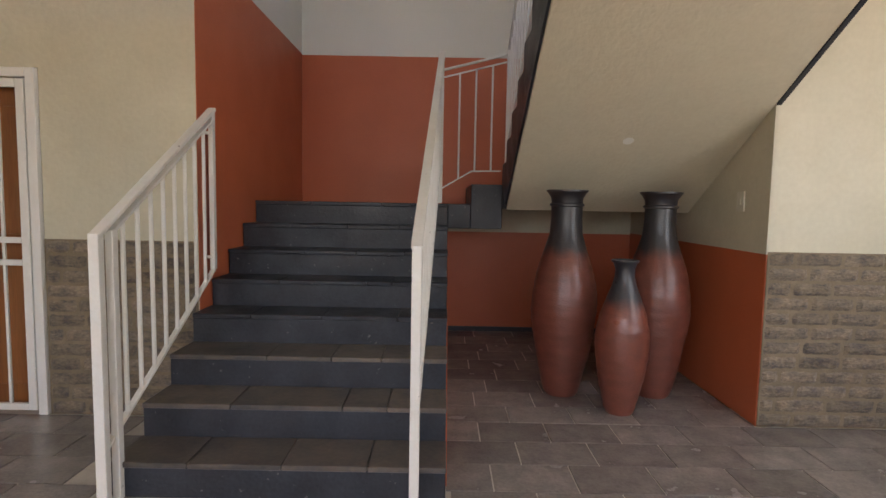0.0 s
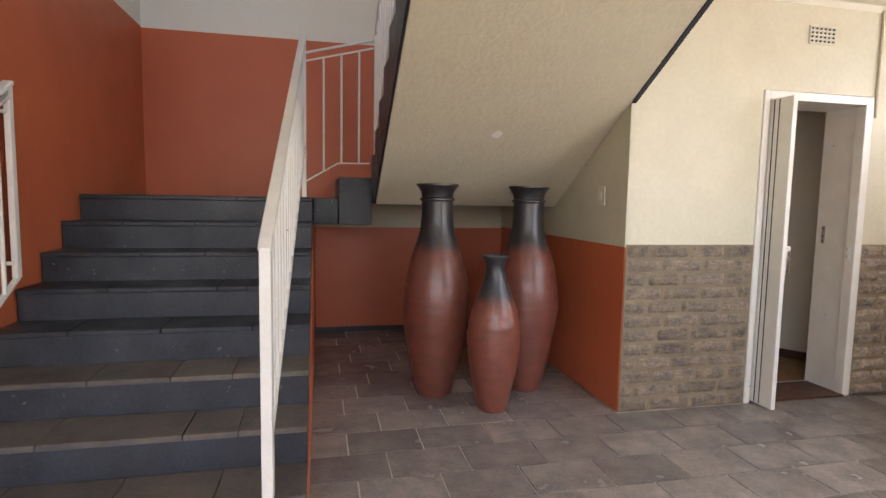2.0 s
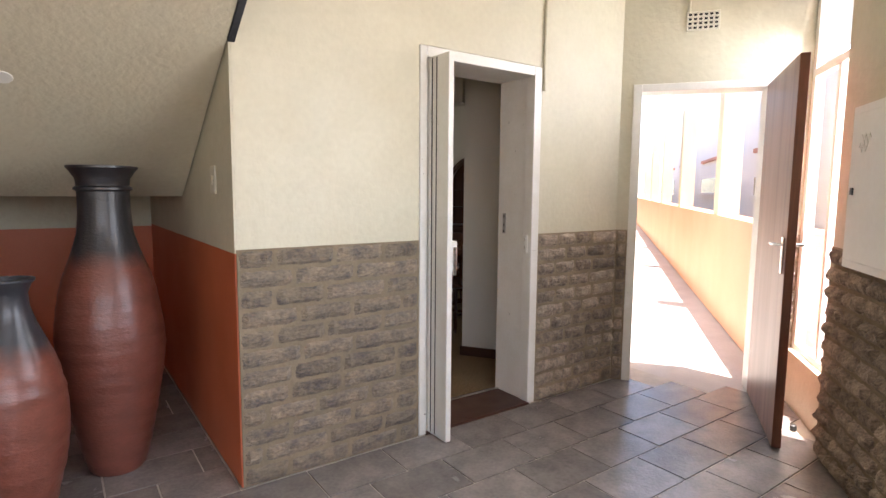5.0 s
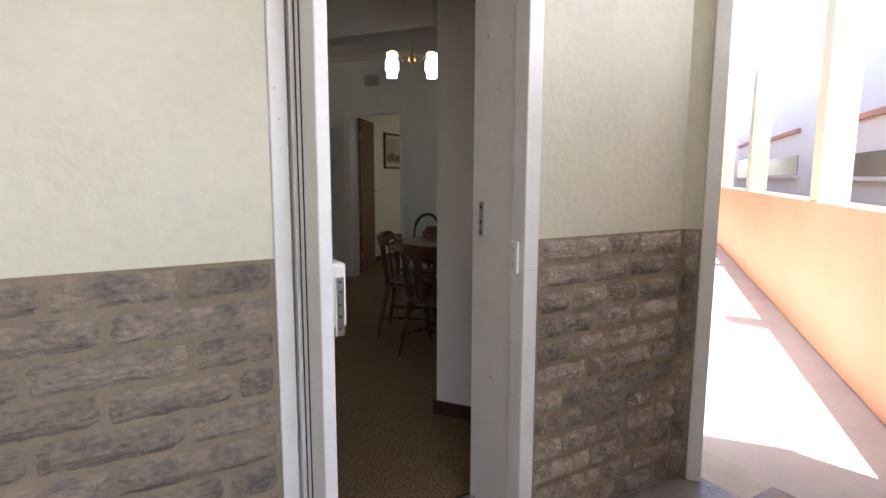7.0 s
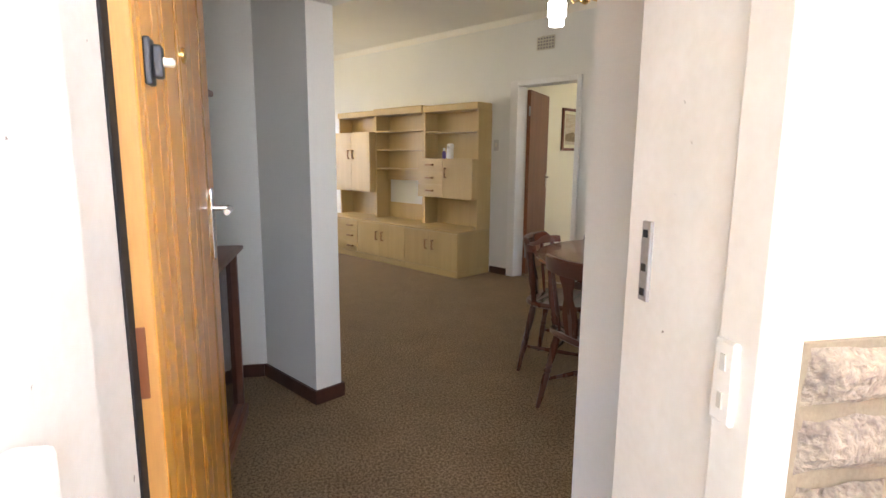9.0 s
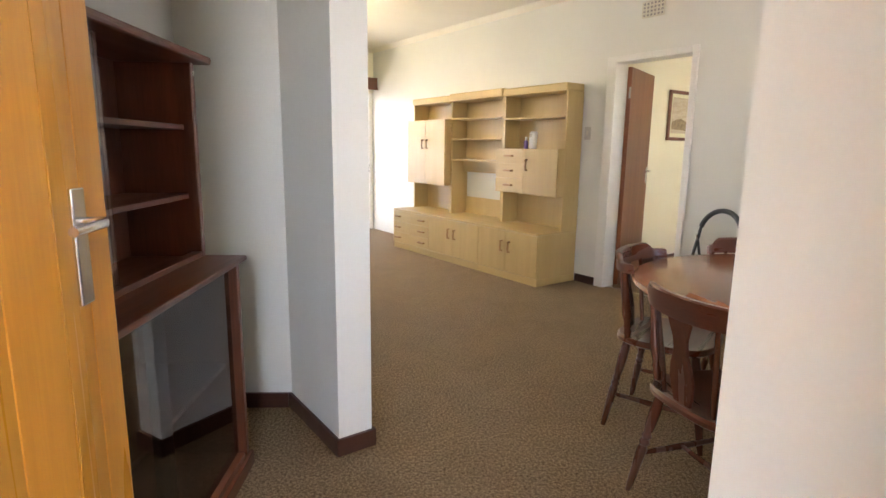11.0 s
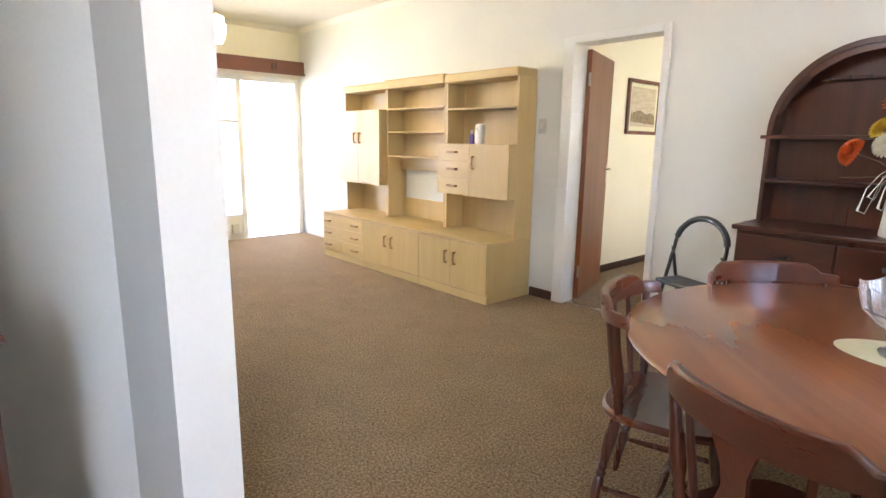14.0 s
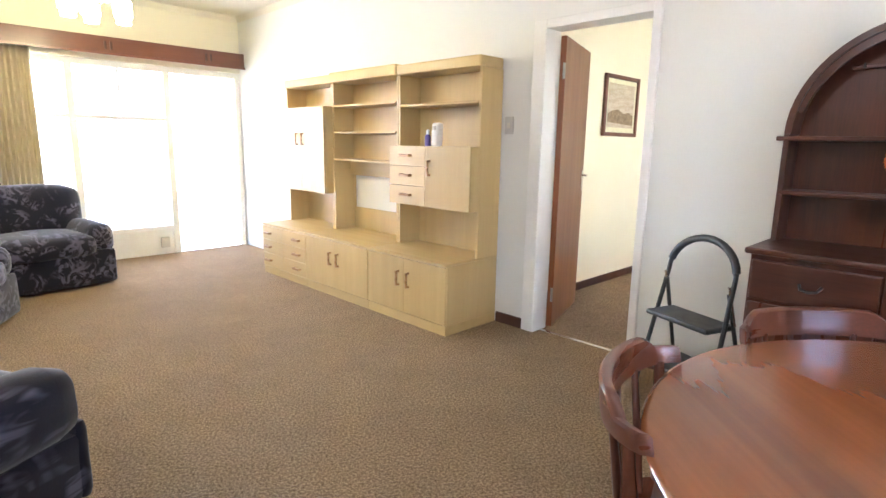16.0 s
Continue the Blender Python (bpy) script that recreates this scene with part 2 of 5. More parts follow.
def chip(m, dark, scale=26.0, level=0.67):
    """Small dark chips and scuffs in a paint, by a noise of their own."""
    n, l = m.node_tree.nodes, m.node_tree.links
    b = n["Principled BSDF"]
    src = b.inputs["Base Color"].links[0].from_socket
    tc = n.new("ShaderNodeTexCoord")
    nz = n.new("ShaderNodeTexNoise")
    nz.inputs["Scale"].default_value, nz.inputs["Detail"].default_value = scale, 6
    l.new(tc.outputs["Object"], nz.inputs["Vector"])
    mr = n.new("ShaderNodeMapRange")
    mr.inputs[1].default_value, mr.inputs[2].default_value = level, level + 0.02
    l.new(nz.outputs["Fac"], mr.inputs[0])
    mx = n.new("ShaderNodeMix")
    mx.data_type = "RGBA"
    mx.inputs[7].default_value = (*dark, 1)
    l.new(src, mx.inputs[6])
    l.new(mr.outputs[0], mx.inputs[0])
    l.new(mx.outputs[2], b.inputs["Base Color"])


chip(M_CHIP, (0.16, 0.13, 0.10), 38.0, 0.73)
chip(M_STEP, (0.13, 0.128, 0.125), 34.0, 0.69)
M_DARKWOOD = wood("mahogany", (0.095, 0.028, 0.014), (0.045, 0.014, 0.008), 0.28, 2, 10)
M_PELMET = wood("red_brown_pelmet", (0.19, 0.066, 0.034), (0.11, 0.036, 0.019), 0.32, 0, 8)
M_DARKWOOD_X = wood("mahogany_lengthwise", (0.095, 0.028, 0.014), (0.045, 0.014, 0.008), 0.28, 1, 10)
M_CHAIR = wood("chair_wood", (0.115, 0.036, 0.018), (0.05, 0.016, 0.010), 0.24, 2, 14)
M_CHAIR_X = wood("chair_wood_crosswise", (0.135, 0.038, 0.018), (0.075, 0.022, 0.011), 0.26, 0, 14)
M_TABLE = wood("table_veneer", (0.30, 0.105, 0.036), (0.12, 0.038, 0.016), 0.24, 0, 4.5, 0.0, 0.35, along=0.05, fine_mix=0.12, detail=2, gloss_var=0.02, bump=0.0)
M_CABWOOD = wood("teak", (0.185, 0.058, 0.026), (0.09, 0.028, 0.013), 0.33, 2, 9)
M_CABWOOD_Y = wood("teak_lengthwise", (0.20, 0.064, 0.028), (0.10, 0.031, 0.014), 0.33, 1, 9)
M_OAK = wood("light_oak_veneer", (0.55, 0.395, 0.165), (0.49, 0.345, 0.135), 0.42, 2, 12, 0.05, 0.1)
M_OAK_Y = wood("light_oak_veneer_lengthwise", (0.55, 0.395, 0.165), (0.49, 0.345, 0.135), 0.42, 1, 12, 0.05, 0.1)
M_DOOR = wood("orange_pine_veneer", (0.86, 0.41, 0.05), (0.62, 0.245, 0.027), 0.26, 2, 7, 0.15, 0.4, fine_mix=0.2)
M_OLDDOOR = wood("varnished_door", (0.36, 0.135, 0.04), (0.20, 0.068, 0.02), 0.3, 2, 9, 0.05, 0.4)
M_DOOR_EDGE = wood("pine_edge", (0.62, 0.32, 0.08), (0.48, 0.22, 0.05), 0.45, 2, 14, 0.0, 0.1)
M_REDDOOR = wood("red_brown_door", (0.25, 0.078, 0.024), (0.16, 0.046, 0.015), 0.3, 2, 8, 0.05, 0.2)
M_PASSDOOR = wood("brown_door", (0.25, 0.085, 0.04), (0.13, 0.042, 0.02), 0.4, 2, 9, 0.05, 0.1)
M_SKIRT = mat("dark_skirting", (0.075, 0.028, 0.016), (0.05, 0.018, 0.011), 0.4, scale=10)
M_BLACK = mat("black_plastic", (0.018, 0.018, 0.020), (0.012, 0.012, 0.013), 0.4, scale=20, bump=0.05)
M_BLACKTUBE = mat("black_tube", (0.02, 0.02, 0.022), (0.014, 0.014, 0.015), 0.3, scale=20, bump=0.03)
M_SEAM_SHADE = mat("dark_joint_and_shade", (0.012, 0.010, 0.009), None, 0.8, bump=0)
M_STEEL = mat("worn_steel", (0.78, 0.77, 0.75), (0.60, 0.59, 0.57), 0.24, 1.0, scale=15, fine=120, bump=0.05)
M_BRASS = mat("brass", (0.75, 0.52, 0.20), (0.55, 0.36, 0.12), 0.28, 1.0, scale=20, bump=0.05)
M_HANDLE = mat("bronze_handle", (0.40, 0.225, 0.075), (0.28, 0.15, 0.05), 0.35, 0.3, scale=20, bump=0.03)
M_POT = two_tone("burnished_clay", (0.205, 0.064, 0.043), (0.024, 0.022, 0.024), 0.97, 1.06, 0.38)
M_POT_S = two_tone("burnished_clay_small", (0.235, 0.074, 0.049), (0.034, 0.034, 0.040), 0.68, 0.76, 0.34)
M_GLASS = glass("clear_glass")
# grey-brown tint that darkens the lower cabinet behind it
M_TINTED = glass("tinted_glass", (0.36, 0.33, 0.31))
M_CRYSTAL = glass("cut_crystal", (0.96, 0.96, 0.98), 0.06)
M_CRYSTAL.node_tree.nodes["Principled BSDF"].inputs["Transmission Weight"].default_value = 0.86
M_SHADE = lamp_glass("lit_opal_glass", (1.0, 0.95, 0.86), 1.6)
M_SHADE2 = lamp_glass("lit_amber_glass", (1.0, 0.84, 0.42), 2.2)
M_CURTAIN = mat("beige_curtain", (0.64, 0.56, 0.42), (0.54, 0.47, 0.34), 0.9, scale=8, fine=150, bump=0.4, spec=0.2)
M_GREY = mat("grey_plastic", (0.60, 0.58, 0.52), None, 0.45, scale=12, bump=0.04)
M_PURPLE = mat("purple_label", (0.16, 0.10, 0.32), None, 0.4, bump=0)
M_ZINC = mat("worn_zinc", (0.40, 0.38, 0.36), (0.26, 0.25, 0.24), 0.42, 0.35, scale=20, fine=120, bump=0.1)
M_IVORY = mat("ivory_plastic", (0.70, 0.66, 0.54), None, 0.4, scale=12, bump=0.03)
M_MAT = mat("cream_place_mat", (0.72, 0.68, 0.50), (0.60, 0.62, 0.42), 0.6, scale=14, fine=60, bump=0.1, contrast=1.4)
M_OUT = mat("sunlit_white_render", (0.82, 0.80, 0.76), (0.76, 0.74, 0.70), 0.8, scale=1.2)
M_YELLOW = mat("yellow_post_paint", (0.84, 0.77, 0.56), None, 0.7, scale=2)
M_ROOF = mat("pale_roof_edge", (0.82, 0.74, 0.68), None, 0.8, scale=4)
M_LEDGE = mat("pale_red_ledge", (0.62, 0.30, 0.20), None, 0.8, scale=4)
M_PAVE = mat("pale_paving", (0.58, 0.54, 0.50), (0.46, 0.42, 0.39), 0.7, scale=3, fine=40, bump=0.4)
# paled to bounce more light onto the outbuilding's wall
M_GROUND = mat("bounce_ground", (0.52, 0.46, 0.38), (0.42, 0.37, 0.30), 0.95, scale=0.6, fine=12, bump=0.3)
M_WINDARK = mat("dark_window_glass", (0.03, 0.03, 0.035), None, 0.12, bump=0)
M_PAPER = mat("sepia_print", (0.58, 0.52, 0.41), (0.42, 0.35, 0.25), 0.7, scale=14, fine=60, bump=0, stretch=(0.5, 1, 2.2), contrast=1.6)
M_HILLS = mat("sepia_hills", (0.30, 0.225, 0.13), (0.16, 0.12, 0.07), 0.7, scale=30, fine=90, bump=0, contrast=1.6)
M_CERAMIC = mat("cream_ceramic", (0.55, 0.50, 0.40), (0.47, 0.42, 0.33), 0.35, scale=14, bump=0.05)
M_RIBBON = mat("white_ribbon", (0.80, 0.78, 0.70), None, 0.6, bump=0)
M_PETAL_O = mat("orange_petals", (0.75, 0.16, 0.02), (0.60, 0.10, 0.015), 0.7, scale=40, bump=0)
M_PETAL_Y = mat("yellow_petals", (0.72, 0.50, 0.03), (0.62, 0.42, 0.03), 0.7, scale=40, bump=0)
M_PETAL_W = mat("cream_petals", (0.75, 0.72, 0.55), None, 0.7, scale=40, bump=0)
M_TWIG = mat("dry_twig", (0.22, 0.14, 0.08), None, 0.8, bump=0)


def patterned_fabric():
    """Black upholstery with grey and mauve brush-stroke leaves."""
    m = mat("leaf_print_fabric", (0.010, 0.010, 0.022), (0.016, 0.015, 0.030), 0.9, scale=9, fine=160, bump=0.3, spec=0.15)
    n, l = m.node_tree.nodes, m.node_tree.links
    b = n["Principled BSDF"]
    src = b.inputs["Base Color"].links[0].from_socket
    tc = n.new("ShaderNodeTexCoord")
    nz = n.new("ShaderNodeTexNoise")
    nz.inputs["Scale"].default_value, nz.inputs["Detail"].default_value, nz.inputs["Distortion"].default_value = 3.2, 1.5, 2.2
    wv = n.new("ShaderNodeTexNoise")
    wv.inputs["Scale"].default_value, wv.inputs["Detail"].default_value, wv.inputs["Distortion"].default_value = 12.0, 2.0, 2.0
    mp = n.new("ShaderNodeMapping")
    mp.inputs["Rotation"].default_value, mp.inputs["Scale"].default_value = (0.6, 0.5, 0.9), (1.0, 0.2, 1.0)
    l.new(tc.outputs["Object"], mp.inputs["Vector"])
    l.new(tc.outputs["Object"], nz.inputs["Vector"])
    l.new(mp.outputs["Vector"], wv.inputs["Vector"])
    r1 = n.new("ShaderNodeMapRange")
    r1.inputs[1].default_value, r1.inputs[2].default_value = 0.44, 0.58
    l.new(nz.outputs["Fac"], r1.inputs[0])
    r2 = n.new("ShaderNodeMapRange")
    r2.inputs[1].default_value, r2.inputs[2].default_value = 0.46, 0.58
    l.new(wv.outputs["Fac"], r2.inputs[0])
    mu = n.new("ShaderNodeMath")
    mu.operation = "MULTIPLY"
    l.new(r1.outputs[0], mu.inputs[0])
    l.new(r2.outputs[0], mu.inputs[1])
    cx = n.new("ShaderNodeMix")
    cx.data_type = "RGBA"
    cx.inputs[7].default_value = (0.105, 0.10, 0.145, 1)
    l.new(src, cx.inputs[6])
    l.new(mu.outputs[0], cx.inputs[0])
    l.new(cx.outputs[2], b.inputs["Base Color"])
    b.inputs["Sheen Weight"].default_value = 0.3
    return m


M_FAB = patterned_fabric()


# ---- mesh helpers ----
def box(bm, x0, x1, y0, y1, z0, z1, m=None):
    c = [Vector((x, y, z)) for z in (z0, z1) for x, y in ((x0, y0), (x1, y0), (x1, y1), (x0, y1))]
    v = [bm.verts.new(m @ p if m else p) for p in c]
    for f in ((3, 2, 1, 0), (4, 5, 6, 7), (0, 1, 5, 4), (1, 2, 6, 5), (2, 3, 7, 6), (3, 0, 4, 7)):
        bm.faces.new([v[k] for k in f])
    return v


def rbox(x0, x1, y0, y1, z0, z1, r=0.004, seg=2):
    """A box with rounded edges, as a bmesh."""
    bm = bmesh.new()
    box(bm, x0, x1, y0, y1, z0, z1)
    bmesh.ops.bevel(bm, geom=list(bm.edges), offset=r, segments=seg, profile=0.5, affect="EDGES")
    return bm


def prism(bm, pts, a0, a1, axis=2):
    """A flat outline pushed from a0 to a1 along an axis; pts are the two other coordinates, in axis order."""
    def at(p, a):
        c = list(p)
        c.insert(axis, a)
        return bm.verts.new(c)
    lo, hi = [at(p, a0) for p in pts], [at(p, a1) for p in pts]
    bm.faces.new(lo[::-1])
    bm.faces.new(hi)
    for k in range(len(pts)):
        j = (k + 1) % len(pts)
        bm.faces.new((lo[k], lo[j], hi[j], hi[k]))


def lathe(profile, seg=40, wobble=0.0, caps=True):
    """A turned shape: profile rows of radius and height."""
    bm = bmesh.new()
    rings = []
    for r, z in profile:
        ring = []
        for k in range(seg):
            a = 2 * math.pi * k / seg
            q = r * (1 + wobble * noise.noise(Vector((math.cos(a) * 1.3, math.sin(a) * 1.3, z * 4))))
            ring.append(bm.verts.new((q * math.cos(a), q * math.sin(a), z)))
        rings.append(ring)
    for a, b in zip(rings, rings[1:]):
        for k in range(seg):
            j = (k + 1) % seg
            bm.faces.new((a[k], a[j], b[j], b[k]))
    if caps:
        bm.faces.new(rings[0][::-1])
        bm.faces.new(rings[-1])
    return bm


def sweep(bm, pts, shape, closed=False):
    """Pushes a cross-section (rows of sideways, up) along points; sideways stays level where it can."""
    pts = [Vector(p) for p in pts]
    rings = []
    for k, p in enumerate(pts):
        d = (pts[min(k + 1, len(pts) - 1)] - pts[max(k - 1, 0)]).normalized()
        side = d.cross(Vector((0, 0, 1)))
        side = side.normalized() if side.length > 1e-3 else Vector((1, 0, 0))
        up = side.cross(d)
        rings.append([bm.verts.new(p + side * a + up * b) for a, b in shape])
    n = len(shape)
    for a, b in zip(rings, rings[1:]):
        for k in range(n):
            j = (k + 1) % n
            bm.faces.new((a[k], a[j], b[j], b[k]))
    bm.faces.new(rings[0][::-1])
    bm.faces.new(rings[-1])


def disc(r, n=10, rz=None):
    return [(r * math.cos(2 * math.pi * k / n), (rz or r) * math.sin(2 * math.pi * k / n)) for k in range(n)]


def tube(pts, r, n=10):
    bm = bmesh.new()
    sweep(bm, pts, disc(r, n))
    return bm


def bar(pts, w, h):
    bm = bmesh.new()
    c = min(w, h) * 0.18
    sweep(bm, pts, [(-w / 2 + c, -h / 2), (w / 2 - c, -h / 2), (w / 2, -h / 2 + c), (w / 2, h / 2 - c), (w / 2 - c, h / 2), (-w / 2 + c, h / 2), (-w / 2, h / 2 - c), (-w / 2, -h / 2 + c)])
    return bm


def turned(a, b, profile, seg=14):
    """A turned stick from a to b; profile rows of radius and share of the length."""
    a, b = Vector(a), Vector(b)
    bm = lathe([(r, s * (b - a).length) for r, s in profile], seg)
    q = (b - a).to_track_quat("Z", "Y").to_matrix().to_4x4()
    bmesh.ops.transform(bm, matrix=Matrix.Translation(a) @ q, verts=bm.verts)
    return bm


def mesh(name, bm, material, smooth=False):
    bmesh.ops.recalc_face_normals(bm, faces=bm.faces)
    me = bpy.data.meshes.new(name)
    bm.to_mesh(me)
    bm.free()
    me.materials.append(material)
    if smooth:
        me.shade_smooth()
        me.set_sharp_from_angle(angle=radians(42))
    return me


def part(name, bm, material, parent=None, label="", smooth=False, m=None):
    ob = new(name, mesh(name, bm, material, smooth))
    if parent:
        ob.parent = parent
    if m is not None:
        ob.matrix_basis = m
    if label:
        tagged(ob, label)
    return ob


def thing(name, label, category, m, group=""):
    ob = new(name)
    ob.empty_display_size = 0.1
    ob.matrix_basis = m
    return tagged(ob, label, category, group)


def setting(name, material, rows, label, category, m=None):
    bm = bmesh.new()
    for r in rows:
        box(bm, *r)
    return tagged(part(name, bm, material, m=m), label, category, kind="structure")


def slab(name, material, pts, z0, z1, label, category):
    bm = bmesh.new()
    prism(bm, pts, z0, z1)
    return tagged(part(name, bm, material), label, category, kind="structure")


def L(x, y):
    v = LM @ Vector((x, y, 0))
    return (v.x, v.y)


def C(x, y):
    v = CM @ Vector((x, y, 0))
    return (v.x, v.y)


# ---- the hall: floor, walls, ceiling ----
FY, BY = 3.28, 3.58              # front and back of the hall's wall
HC = 2.68                        # hall ceiling
floor = setting("floor", M_GROUT, [(-4.2, 4.9, -2.9, BY, -0.2, -0.006), (0.03, 1.95, BY, 5.7, -0.2, -0.006)], "grey slate tiled floor of the stair hall", "floor")
setting("wall_hall", M_BEIGE, [(-4.2, -3.32, FY, BY, 0, 5.4), (-3.32, -2.40, FY, BY, 2.09, 5.4), (-2.40, -1.475, FY, BY, 0, 5.4),
                               (1.96, 2.898, FY, BY, 0, 5.4), (2.898, 3.765, FY, BY, 2.09, 5.4), (3.765, 4.72, FY, BY, 0, 5.4)], "beige plastered hall wall with door openings", "wall")
setting("wall_stairs_left", M_ORANGE, [(-1.70, -1.47, FY + 0.004, 5.7, 0, 2.83)], "terracotta painted wall beside the stairs", "wall")
setting("wall_stairs_back", M_ORANGE, [(-1.70, 2.1, 5.7, 5.9, 0, 1.05), (-1.70, 2.1, 5.7, 5.9, 1.33, 2.82)], "terracotta painted wall behind the landing", "wall")
setting("wall_stairs_upper", M_WHITE, [(-1.70, -1.47, BY, 5.7, 2.83, 5.4), (-1.70, 2.1, 5.7, 5.9, 2.82, 5.4)], "white painted upper stair wall", "wall")
setting("wall_alcove_band", M_BEIGE, [(-1.70, 2.1, 5.7, 5.9, 1.05, 1.33)], "beige band of wall under the landing", "wall")
setting("wall_alcove_lower", M_ORANGE, [(1.95, 2.1, FY + 0.004, 5.7, 0, 1.065)], "terracotta dado of the alcove", "wall")
setting("wall_alcove_upper", M_BEIGE, [(1.95, 2.1, BY, 5.7, 1.065, 5.4), (1.95, 1.96, FY + 0.002, BY, 1.065, 5.4)], "beige side wall of the alcove", "wall")
setting("baseboard_alcove", M_STEP, [(0.04, 1.945, 5.688, 5.7, 0, 0.05)], "dark painted skirting in the alcove", "skirting")
setting("wall_west", M_BEIGE, [(-4.4, -4.2, -2.9, BY, 0, 5.4)], "beige end wall of the hall", "wall")
# behind the walk and unseen; band up to 4.2 raised to cut sky light
setting("wall_south", M_PEACH, [(-4.2, 2.46, -3.0, -2.8, 0, 1.05), (-4.2, -3.9, -3.0, -2.8, 1.05, 5.4), (2.16, 2.46, -3.0, -2.8, 1.05, 5.4), (-3.9, 2.16, -3.0, -2.8, 2.62, 4.2), (-3.9, 2.16, -3.0, -2.8, 5.2, 5.4)], "unseen peach parapet and upper band limiting the hall's sky light", "wall")
setting("wall_east", M_BEIGE, [(2.46, 2.66, -3.0, 0.45, 0, 5.4)], "beige side wall of the hall", "wall")
slab("ceiling", M_CEIL, [(1.955, FY), (1.955, 1.9), (-4.2, 1.9), (-4.2, -2.8), (2.46, -2.8), (2.46, 0.40), C(4.75, -1.25), C(5.80, -1.30), C(5.80, -0.2), (4.72, FY)], HC, 2.9, "cream painted hall ceiling", "ceiling")
setting("ceiling_upper", M_CEIL, [(-4.4, 2.66, -3.0, 5.9, 5.4, 5.6)], "cream ceiling over the stairwell", "ceiling")
bm = bmesh.new()
for a, b in (((1.97, FY), (4.66, FY)), (C(5.603, -0.17), C(5.603, -1.16))):
    sweep(bm, [(*a, HC - 0.018), (*b, HC - 0.018)], [(0.0, -0.016), (0.03, 0.016), (-0.002, 0.016)] if a[1] == FY else [(0.0, -0.016), (0.03, 0.016), (-0.002, 0.016)])
tagged(part("cornice", bm, M_CEIL), "thin cream cornice below the ceiling", "cornice", kind="structure")

# ---- stairs ----
R, G, Y0 = 0.167, 0.275, 2.33
stairs = thing("staircase", "dark painted staircase with slate treads and a landing", "stairs", pose(0, 0, 0))
tagged(stairs, kind="structure")
for i in range(8):
    y0, y1 = Y0 + G * i, (5.69 if i == 7 else Y0 + G * (i + 1) + 0.02)
    part("step", rbox(-1.465, 0.03, y0 + 0.012, y1, 0.0 if i < 7 else 1.12, R * (i + 1) - 0.026, 0.006), M_STEP, stairs)
for i in range(8):
    y0, y1 = Y0 + G * i, (5.69 if i == 7 else Y0 + G * (i + 1) + 0.008)
    cuts = [-1.465, -1.12 + 0.09 * (i % 3), -0.70 + 0.11 * ((i * 2) % 3), -0.32 + 0.06 * (i % 2), 0.034]
    for a, b in zip(cuts, cuts[1:]):
        part("tread", rbox(a + 0.0015, b - 0.0015, y0, y1, R * (i + 1) - 0.026, R * (i + 1), 0.004, 1), M_TREAD if i < 3 else M_STEP, stairs)
part("landing", rbox(0.034, 0.225, 4.60, 5.69, 1.13, 1.336, 0.006), M_STEP, stairs)
part("landing", rbox(0.228, 0.49, 4.60, 5.69, 1.13, 1.503, 0.006), M_STEP, stairs)
part("landing", rbox(0.492, 1.945, 4.60, 5.69, 1.30, 1.503, 0.006), M_STEP, stairs)
SL = 0.607
bm = bmesh.new()
prof = [(4.36, 1.33)]
for i in range(9):
    prof += [(4.60 - G * i, 1.503 + R * i), (4.60 - G * i, 1.503 + R * (i + 1))]
prof += [(1.9, 1.503 + R * 9), (1.9, 1.33 + SL * 2.46)]
prism(bm, [(y, z) for y, z in prof], 0.485, 1.94, 0)
part("upper_flight", bm, M_STEP, stairs, "dark painted upper flight")
bm = bmesh.new()
prism(bm, [(4.36, 1.298), (4.36, 1.328), (1.9, 1.328 + SL * 2.46), (1.9, 1.298 + SL * 2.46)], 0.50, 1.945, 0)
part("soffit", bm, M_SOFFIT, stairs, "rough cream plaster soffit")
bm = bmesh.new()
prism(bm, [(3.275, 1.29 + SL * 1.085), (3.275, 1.34 + SL * 1.085), (1.9, 1.34 + SL * 2.46), (1.9, 1.29 + SL * 2.46)], 1.947, 1.975, 0)
part("stringer", bm, M_STEP, stairs, "dark edge board")
bm = bmesh.new()
prism(bm, [(Y0 + 0.16, 0.0), (5.685, 0.0), (5.685, 1.128), (4.30, 1.128), (Y0 + 0.16, 0.0 + 0.04)], 0.031, 0.037, 0)
part("side_panel", bm, M_ORANGE, stairs, "terracotta painted side of the stairs")
part("plaster_patch", lathe([(0.0, 0), (0.020, 0.002), (0.034, 0.001), (0.036, -0.002)], 14), M_WHITE, stairs, "white filler patch", True,
     Matrix.Translation((1.19, 3.592, 1.298 + SL * 0.768 - 0.003)) @ pose(0, 0, 0, 180 - 31, 0, 0))


def railing(name, label, m, posts, rails, balusters, r=0.011):
    t = thing(name, label, "railing", m)
    for p in rails:
        part("rail", bar(p[0], p[1], p[2]), M_CHIP, t)
    for x, y, z0, z1, w in posts:
        part("post", rbox(x - w / 2, x + w / 2, y - 0.02, y + 0.02, z0, z1, 0.004), M_CHIP, t)
    for x, y, z0, z1 in balusters:
        part("baluster", tube([(x, y, z0), (x, y, z1)], r, 8), M_CHIP, t, smooth=True)
    return t


# left railing against the wall
xr = -1.43
top = lambda y: 1.195 + (y - 2.26) * 0.605
low = lambda y: 0.275 + (y - 2.28) * 0.565
bal = [(xr, y, low(y), top(y) - 0.055) for y in (2.43, 2.55, 2.67, 2.79, 2.91, 3.03, 3.15, 3.27)]
